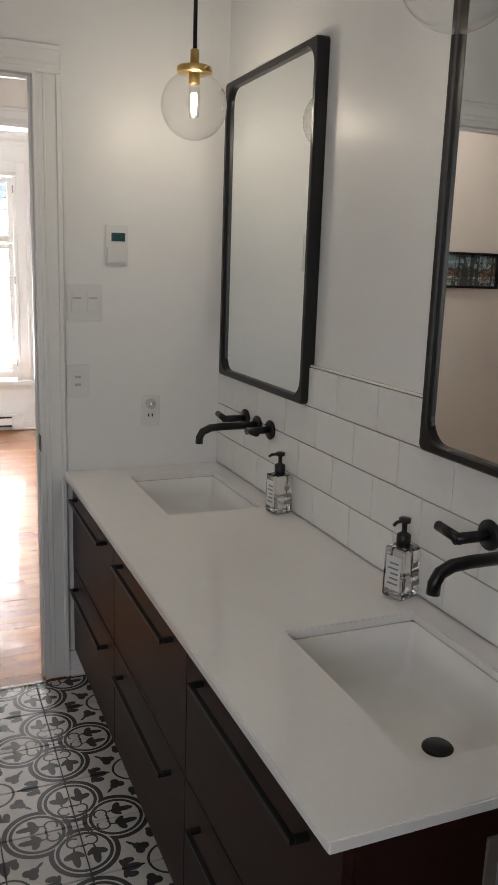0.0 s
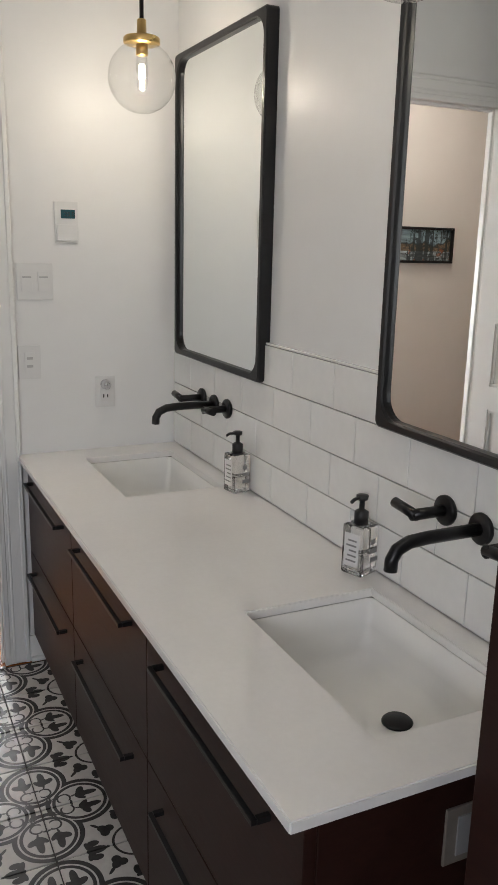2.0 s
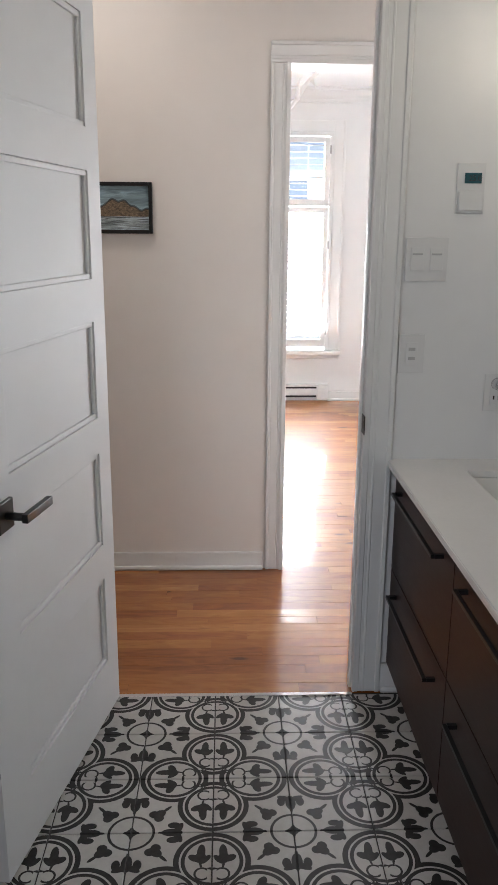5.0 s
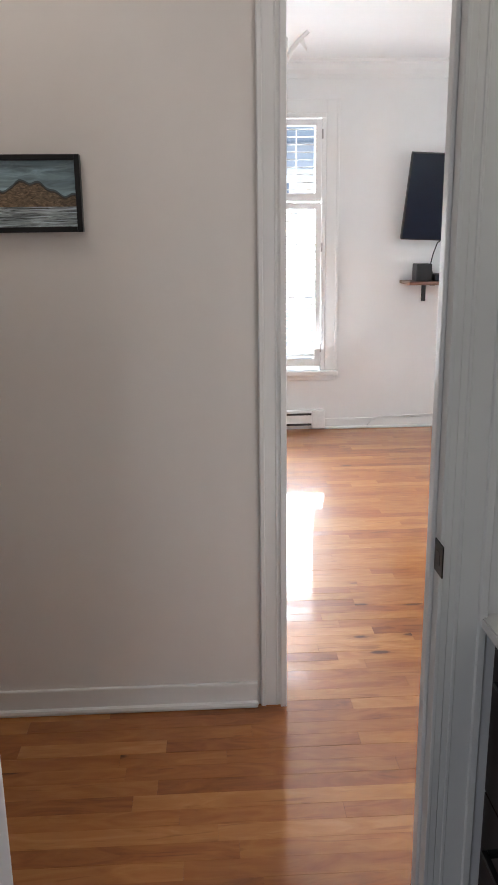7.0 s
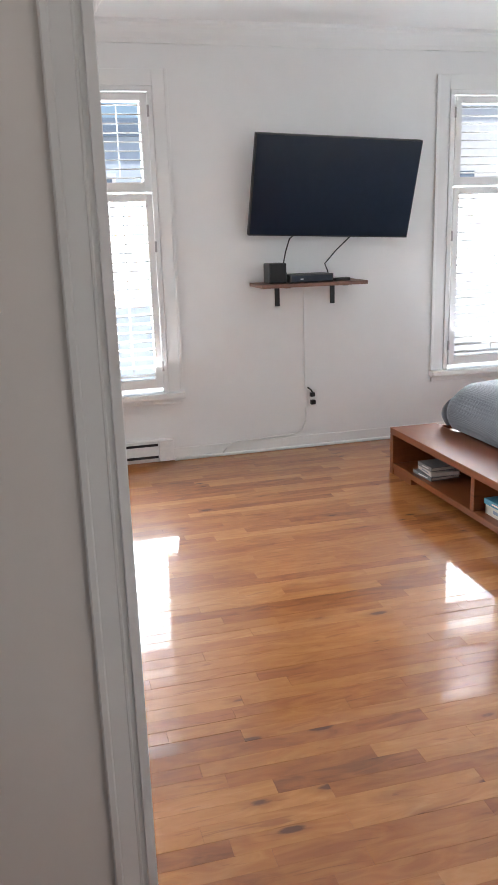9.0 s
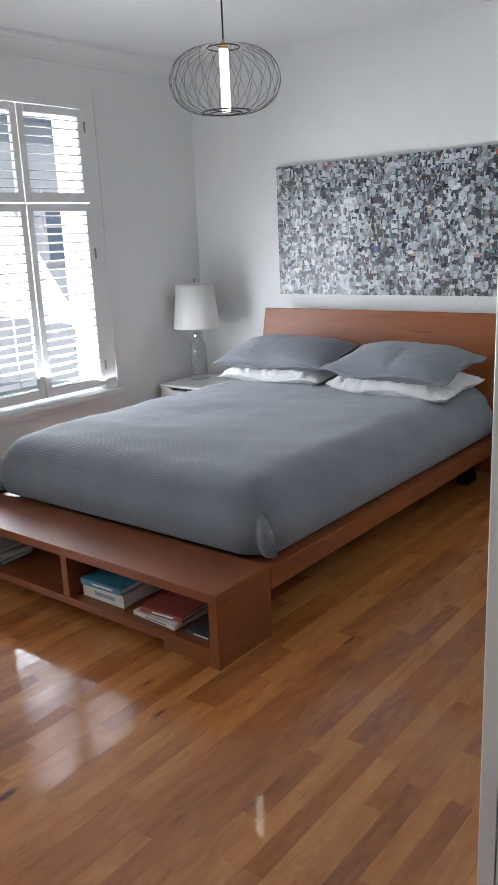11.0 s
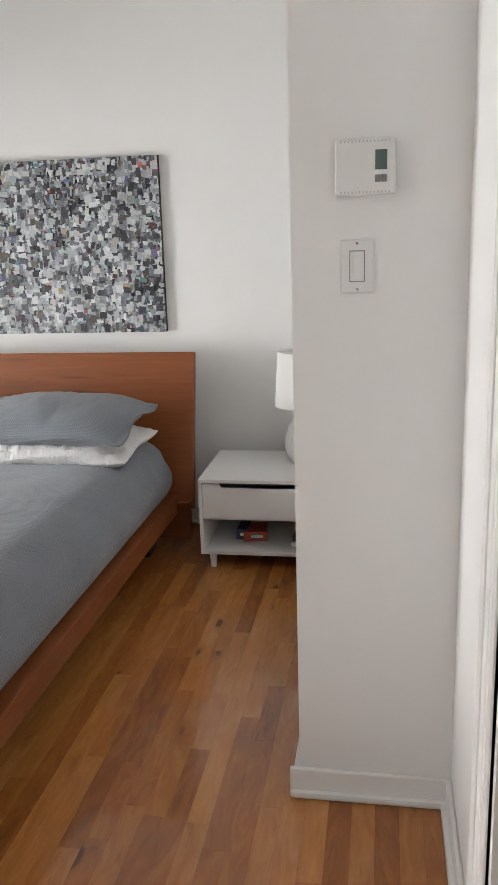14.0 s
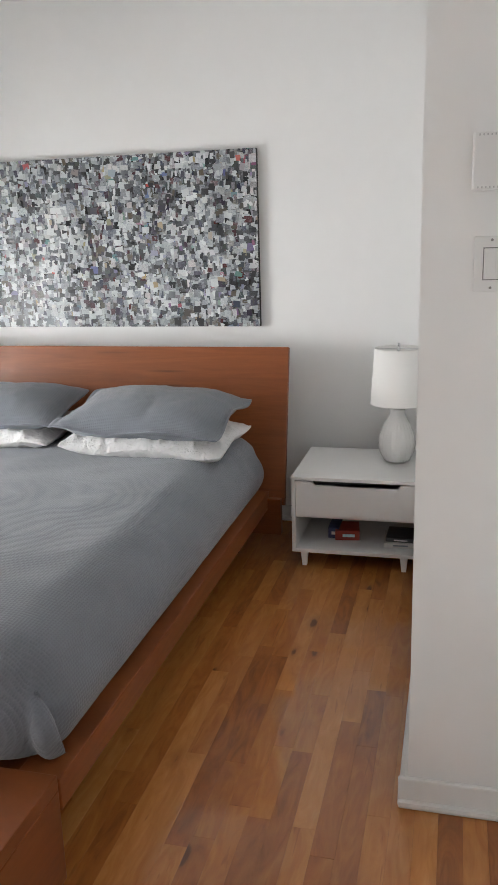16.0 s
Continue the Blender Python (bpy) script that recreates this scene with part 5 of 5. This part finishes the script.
part("neck", lathe([(0, 0.300), (0.036, 0.300), (0.038, 0.304), (0.038, 0.334), (0.030, 0.340), (0.012, 0.344), (0.012, 0.37), (0, 0.37)], 28), CHROME, ll, "polished chrome neck")
part("shade", shade_bm(0.164, 0.134, 0.372, 0.672), SHADE, ll, "white tapered fabric shade")
part("stem", tube([(0, 0, 0.36), (0, 0, 0.69)], 0.004, 8), CHROME, ll)
part("finial", lathe([(0, 0.716), (0.009, 0.708), (0.010, 0.699), (0.005, 0.692), (0.004, 0.684), (0, 0.684)], 14), CHROME, ll)
part("spider", merge(tube([(-0.133, 0, 0.668), (0.133, 0, 0.668)], 0.0015, 6), tube([(0, -0.133, 0.668), (0, 0.133, 0.668)], 0.0015, 6)), CHROME, ll)
part("cord", tube([(0.05, 0.0, 0.03), (0.07, -0.03, 0.012), (0.12, -0.10, 0.006), (0.20, -0.14, 0.006), (0.25, -0.10, 0.004)], 0.003, 8), PLASTIC, ll)

# artwork
art = thing("collage_artwork", "large canvas collage of grey, white and black paper scraps", "artwork")
AY0, AY1, AZ0, AZ1 = 2.320, 3.920, 1.008, 1.837
part("canvas", boxes((4.4105, 4.4128, AY0, AY1, AZ0, AZ1)), CANVAS, art)
scrap_rng = random.Random(31)
verts, faces = [], []
z = AZ0
while z < AZ1:
    rise = scrap_rng.uniform(0.014, 0.021)
    y = AY0
    while y < AY1:
        wide = scrap_rng.choice((0.009, 0.011, 0.013, 0.016, 0.020, 0.030))
        tall = rise * scrap_rng.uniform(0.9, 1.8)
        cy, cz, a = y + wide / 2, z + rise / 2 + scrap_rng.uniform(-0.007, 0.007), scrap_rng.gauss(0, 0.14)
        depth = 4.4100 - scrap_rng.uniform(0.0002, 0.0026)
        k = len(verts)
        for u, v in ((-1, -1), (1, -1), (1, 1), (-1, 1)):
            du, dv = u * (wide * 0.62 + scrap_rng.uniform(-0.003, 0.003)), v * (tall * 0.55 + scrap_rng.uniform(-0.003, 0.003))
            py, pz = cy + du * math.cos(a) - dv * math.sin(a), cz + du * math.sin(a) + dv * math.cos(a)
            verts.append((depth - scrap_rng.uniform(0, 0.0012), min(AY1, max(AY0, py)), min(AZ1, max(AZ0, pz))))
        faces.append((k, k + 3, k + 2, k + 1))
        y += wide
    z += rise
scrap_me = bpy.data.meshes.new("paper_scrap")
scrap_me.from_pydata(verts, [], faces)
scrap_me.materials.append(COLLAGE)
scraps = new("paper_scrap", scrap_me)
scraps.parent = art
tagged(scraps, "torn glossy scraps of printed paper", kind="stuff")
part("canvas_edge", boxes((4.413, 4.44, AY0, AY1, AZ0, AZ1), bev=0.001), CANVAS, art, "black canvas edge")

# wire pendant
pd = thing("wire_pendant", "oval black wire pendant around a lit white tube", "pendant lamp", at=pose(3.221, 3.352, 2.163))
R, Hh = 0.278, 0.152
NW = 25
for lean in (1, -1):
    pts = []
    for i in range(29):
        t = -1 + 2 * i / 28
        ph = t * radians(80)
        a = lean * 0.20 * math.sin(ph)
        rr = 0.062 + (R - 0.062) * math.cos(ph) ** 0.8
        pts.append((rr * math.cos(a), rr * math.sin(a), Hh * math.sin(ph) / math.sin(radians(80))))
    wire_me = mesh_of("wire", tube(pts, 0.0008, 5), BLACK)
    for k in range(NW):
        w = new("wire", wire_me)
        w.parent = pd
        w.matrix_basis = Matrix.Rotation(2 * math.pi * (k + 0.25 * lean) / NW, 4, 'Z')
for z in (Hh, -Hh):
    part("hoop", tube([(0.080 * math.cos(a * math.pi / 16), 0.080 * math.sin(a * math.pi / 16), z) for a in range(32)], 0.003, 8, True), BLACK, pd)
part("lower_ring", tube([(0.118 * math.cos(a * math.pi / 24), 0.118 * math.sin(a * math.pi / 24), -Hh * 0.955) for a in range(48)], 0.003, 8, True), BLACK, pd)
part("tube", lathe([(0, -0.145), (0.020, -0.145), (0.0225, -0.140), (0.0225, 0.140), (0.020, 0.145), (0, 0.145)], 24), TUBE, pd, "glowing white tube")
part("cap", lathe([(0, 0.145), (0.022, 0.146), (0.022, 0.158), (0.008, 0.168), (0.006, 0.19), (0, 0.19)], 20), BRASS, pd)
part("cord", tube([(0, 0, 0.185), (0, 0, CEIL_Z - 2.163)], 0.004, 8), BLACK, pd)
part("canopy", lathe([(0, 0.382), (0.055, 0.384), (0.06, 0.39), (0.06, CEIL_Z - 2.163), (0, CEIL_Z - 2.163)], 28), BLACK, pd)
part("spoke", tube([(-0.118, 0, -Hh * 0.955), (0.118, 0, -Hh * 0.955)], 0.002, 6), BLACK, pd)
part("spoke", tube([(-0.06, 0, Hh), (0.06, 0, Hh)], 0.002, 6), BLACK, pd)

# television on its arm, shelf and cables
TVT = 15.0
tv = thing("television", "large flat black television tilted down on a wall arm", "television", at=pose(1.555, 4.52, 1.655) @ Matrix.Rotation(radians(2.5), 4, 'Y') @ Matrix.Rotation(radians(TVT), 4, 'X'))
part("housing", boxes((-0.525, 0.525, -0.010, 0.030, -0.300, 0.290), bev=0.006), BLACKPL, tv)
part("screen", boxes((-0.517, 0.517, -0.0125, -0.0105, -0.290, 0.283)), SCREEN, tv, "dark glossy screen")
part("back_box", boxes((-0.30, 0.30, 0.031, 0.060, -0.22, 0.10), bev=0.01), BLACKPL, tv)
part("wall_arm", boxes((-0.08, 0.08, 0.061, 0.16, -0.06, 0.06), bev=0.004), BLACK, tv)
shf = thing("wall_shelf", "small dark wood shelf on two black brackets", "shelf")
part("board", boxes((1.04, 1.715, 4.385, 4.68, 1.078, 1.100), bev=0.003), SHELFW, shf)
for x in (1.203, 1.575):
    part("bracket", boxes((x, x + 0.032, 4.675, 4.680, 0.945, 1.077), (x, x + 0.032, 4.44, 4.675, 1.071, 1.077), bev=0.001), BLACK, shf)
sp = thing("small_speaker", "small black cube speaker on the shelf", "speaker")
part("box", boxes((1.110, 1.220, 4.47, 4.60, 1.1005, 1.220), bev=0.008), BLACKPL, sp)
part("grille", boxes((1.117, 1.213, 4.4665, 4.4695, 1.108, 1.212), bev=0.001), CANVAS, sp)
sb = thing("set_top_box", "flat black set-top box on the shelf", "media box")
part("case", boxes((1.235, 1.515, 4.45, 4.63, 1.1005, 1.148), bev=0.006), BLACKPL, sb)
part("front_strip", boxes((1.245, 1.505, 4.4475, 4.4495, 1.108, 1.140)), SCREEN, sb)
part("label", boxes((1.30, 1.32, 4.4465, 4.4474, 1.118, 1.124)), PLASTIC, sb)
rm = thing("remote_control", "black remote control lying on the shelf", "remote")
part("body", boxes((1.53, 1.63, 4.46, 4.50, 1.1005, 1.118), bev=0.006), BLACKPL, rm)
for a, b, c in ((1.34, 1.245, 0.03), (1.72, 1.52, -0.05)):
    cb = tagged(part("cable", tube([(a, 4.60, 1.40), (a - 0.05 * (1 if c > 0 else 0.6), 4.62, 1.36), (b + (0.02 if c > 0 else 0.08), 4.63, 1.28), (b, 4.62, 1.20), (b + 0.01, 4.60, 1.16), (b + 0.012, 4.58, 1.12)], 0.0042, 8), BLACKPL), "black cable hanging from the television to the shelf", "cable")
rac = thing("cable_raceway", "white cable raceway down the wall and along the baseboard", "raceway")
part("upright", boxes((1.392, 1.404, 4.669, 4.68, 0.40, 1.077), bev=0.003), TRIM, rac)
part("wire", tube([(1.40, 4.668, 0.27), (1.395, 4.664, 0.18), (1.37, 4.660, 0.125), (1.32, 4.655, 0.105), (1.25, 4.655, 0.10), (0.92, 4.655, 0.090), (0.86, 4.652, 0.07), (0.82, 4.650, 0.025)], 0.006, 8), TRIM, rac)
to = thing("power_outlet", "white outlet with black plugs below the television", "outlet")
part("plate", boxes((1.408, 1.478, 4.674, 4.68, 0.275, 0.390), bev=0.002), PLASTIC, to)
part("plug", boxes((1.428, 1.460, 4.642, 4.6738, 0.292, 0.322), bev=0.004), BLACKPL, to, "black plug")
part("plug", boxes((1.426, 1.456, 4.645, 4.6738, 0.345, 0.372), bev=0.004), BLACKPL, to, "black plug")
part("plug_cable", tube([(1.44, 4.65, 0.372), (1.425, 4.645, 0.395), (1.405, 4.655, 0.41)], 0.005, 8), BLACKPL, to)

# baseboard heater under the window
ht = thing("baseboard_heater", "white electric baseboard heater under the window", "heater")
part("case", boxes((-0.45, 0.494, 4.625, 4.68, 0.035, 0.150), bev=0.004), HEAT, ht)
part("end_cap", boxes((0.40, 0.4955, 4.618, 4.6805, 0.018, 0.152), bev=0.004), HEAT, ht)
# the case is solid: black strips on its face imitate shaded air slots
part("air_slot", boxes((-0.44, 0.395, 4.6225, 4.6248, 0.118, 0.134)), BLACKPL, ht, "black strip for the shade in an air slot")
part("air_slot", boxes((-0.44, 0.395, 4.6225, 4.6248, 0.040, 0.056)), BLACKPL, ht, "black strip for the shade in an air slot")

# thermostat and dimmer on the wall return
FX = 2.385
tb = thing("wall_thermostat", "white rectangular wall thermostat with a small grey display", "thermostat")
part("case", boxes((FX - 0.030, FX, 1.245, 1.371, 1.512, 1.625), bev=0.004), PLASTIC, tb)
part("display", boxes((FX - 0.0315, FX - 0.0302, 1.262, 1.287, 1.562, 1.602), bev=0.0003), LCD, tb, "grey display")
for k in range(2):
    part("button", boxes((FX - 0.0325, FX - 0.0302, 1.262 + 0.0135 * k, 1.2735 + 0.0135 * k, 1.537, 1.552), bev=0.001), GREYPL, tb)
for k in range(14):
    for z in (1.5155, 1.6175):
        part("vent", boxes((FX - 0.0307, FX - 0.0300, 1.256 + 0.0078 * k, 1.2585 + 0.0078 * k, z, z + 0.004)), LIGHTG, tb)
db = thing("dimmer_switch", "white decorator dimmer switch below the thermostat", "light switch")
part("plate", boxes((FX - 0.008, FX, 1.289, 1.361, 1.305, 1.420), bev=0.002), PLASTIC, db)
part("paddle", boxes((FX - 0.0125, FX - 0.0086, 1.310, 1.340, 1.331, 1.395), bev=0.0015), PLASTIC, db)
part("paddle_inset", boxes((FX - 0.014, FX - 0.0127, 1.316, 1.334, 1.340, 1.386), bev=0.001), PLASTIC, db)
# grey sheet that paints the shade line round the paddle
part("gap", boxes((FX - 0.0085, FX - 0.0081, 1.308, 1.342, 1.329, 1.397)), GREYPL, db)
for z in (1.313, 1.412):
    part("screw", lathe([(0, 0.001), (0.003, 0.0008), (0.003, 0)], 10, Matrix.Translation((FX - 0.008, 1.325, z)) @ Matrix.Rotation(radians(-90), 4, 'Y')), STEEL, db)


# ---- the white antler chandelier by the windows ----
def antler(points, r0, r1, tines):
    """A tapering bent horn with side tines."""
    bm = bmesh.new()
    for pts, a, b in [(points, r0, r1)] + [(q, r0 * 0.75, 0.004) for q in tines]:
        last = None
        for i, p in enumerate(pts):
            p = Vector(p)
            way = (Vector(pts[min(i + 1, len(pts) - 1)]) - Vector(pts[max(i - 1, 0)])).normalized()
            side = way.cross(Vector((0.31, 0.22, 0.93))).normalized()
            up = way.cross(side)
            r = a + (b - a) * i / (len(pts) - 1)
            r *= 1 + 0.12 * math.sin(i * 2.3)
            ring = [bm.verts.new(p + (side * math.cos(k * math.pi / 5) + up * math.sin(k * math.pi / 5)) * r) for k in range(10)]
            if last:
                for k in range(10):
                    bm.faces.new((last[k], last[(k + 1) % 10], ring[(k + 1) % 10], ring[k])).smooth = True
            else:
                bm.faces.new(ring[::-1])
            last = ring
        bm.faces.new(last)
    return bm


RESIN = plain("white_resin", (0.78, 0.77, 0.75), 0.45, grain=30, vary=0.05, relief=0.2)
chan = thing("antler_chandelier", "white resin antler chandelier hanging from the ceiling", "chandelier", at=pose(-0.168, 3.23, 2.57))
part("canopy", lathe([(0, -0.03), (0.035, -0.03), (0.06, -0.02), (0.065, 0.0), (0, 0)], 24), RESIN, chan)
part("stem", lathe([(0, -0.28), (0.03, -0.275), (0.035, -0.24), (0.012, -0.22), (0.012, -0.03), (0, -0.03)], 16), RESIN, chan)
for k in range(5):
    turn = 2 * math.pi * k / 5 + 0.0
    bend = []
    for i in range(9):
        s = i / 8
        out, sag = 0.02 + 0.33 * s, -0.26 - 0.085 * math.sin(math.pi * min(1, s * 1.25)) + 0.115 * max(0, s - 0.55) / 0.45
        sw = 0.05 * math.sin(s * 3.0)
        bend.append((out * math.cos(turn) - sw * math.sin(turn), out * math.sin(turn) + sw * math.cos(turn), sag))
    tines = []
    for at, lift in ((3, 0.10), (5, 0.12), (7, -0.05)):
        bx, by, bz = bend[at]
        tines.append([(bx + 0.05 * q * math.cos(turn + at), by + 0.05 * q * math.sin(turn + at), bz + lift * q * (0.6 + 0.4 * q)) for q in (0, 0.25, 0.5, 0.75, 1)])
    part("antler", antler(bend, 0.024, 0.010, tines), RESIN, chan)

# ---- floor, tile and plank pieces ----
rng = random.Random(7)
T = 0.2022
tile_me = mesh_of("tile", boxes((0.0019, T - 0.0019, 0.0019, T - 0.0019, -0.010, 0.0), bev=0.0012, seg=1), TILE)
x_left, y_far = -0.437 - 4 * T, -0.380 + 2 * T
for i in range(10):
    for j in range(18):
        x, y = x_left + i * T, y_far - (j + 1) * T
        o = new("tile", tile_me)
        o.parent = floor_bath
        o.location = (x, y, rng.uniform(-0.0004, 0.0004))
PW = 0.0590
lengths = (0.30, 0.42, 0.56, 0.75, 1.0)
plank_me = {l: mesh_of("plank", boxes((0.0001, l - 0.0001, 0.0001, PW - 0.0001, -0.006, 0.0), bev=0.0003, seg=1), OAK) for l in lengths}
rest = bmesh.new()
count = 0
y = 0.036
row = 0
while y < 4.68:
    x0, x1 = (-3.0, 3.2) if y < 1.07 else (-1.3, 4.44)
    x = x0 - rng.uniform(0, 0.5)
    while x < x1:
        l = rng.choice(lengths)
        near = -0.9 < x + l and x < 3.9 and y < 4.6
        if near and count < 300 and x > x0 and x + l < x1:
            o = new("plank", plank_me[l])
            o.parent = floor_wood
            o.location = (x, y, rng.uniform(-0.0003, 0.0003))
            o.rotation_euler = (rng.uniform(-0.0022, 0.0022), rng.uniform(-0.0004, 0.0004), 0)
            count += 1
        else:
            box(rest, max(x, x0) + 0.0002, min(x + l, x1) - 0.0002, y + 0.0002, y + PW - 0.0002, -0.006, 0.0)
        x += l
    y += PW
    row += 1
tagged(part("planks", rest, OAK, floor_wood), kind="stuff")

# backsplash tiles
splash = tagged(part("splash_bed", boxes((0.6665, 0.673, -2.45, 0.05, 0.786, 1.234)), GROUT), "white glazed subway tile backsplash with grey joints", "backsplash", kind="structure")
TW, TH = 0.2100, 0.1120
sub_me = mesh_of("tile", boxes((-0.0085, 0.0, 0.0014, TW - 0.0014, 0.0014, TH - 0.0014), bev=0.001, seg=1), SUBWAY)
for r in range(4):
    z = 0.788 + r * TH
    off = -0.856 if r % 2 else -0.751
    k0 = int((-2.45 - off) / TW)
    for k in range(k0, 6):
        y0 = off + k * TW
        y1 = y0 + TW
        if y0 > 0.045:
            break
        if y1 > 0.05:
            o = part("tile", boxes((0.6575, 0.666, y0 + 0.0011, 0.049, z + 0.0011, z + TH - 0.0011), bev=0.0016, seg=1), SUBWAY, splash)
            continue
        o = new("tile", sub_me)
        o.parent = splash
        o.location = (0.666, y0, z)
structure("trim_tile_cap", boxes((0.6595, 0.673, -2.45, 0.05, 1.2365, 1.2425), bev=0.002), SUBWAY, "thin white tile edge trim", "tile trim")
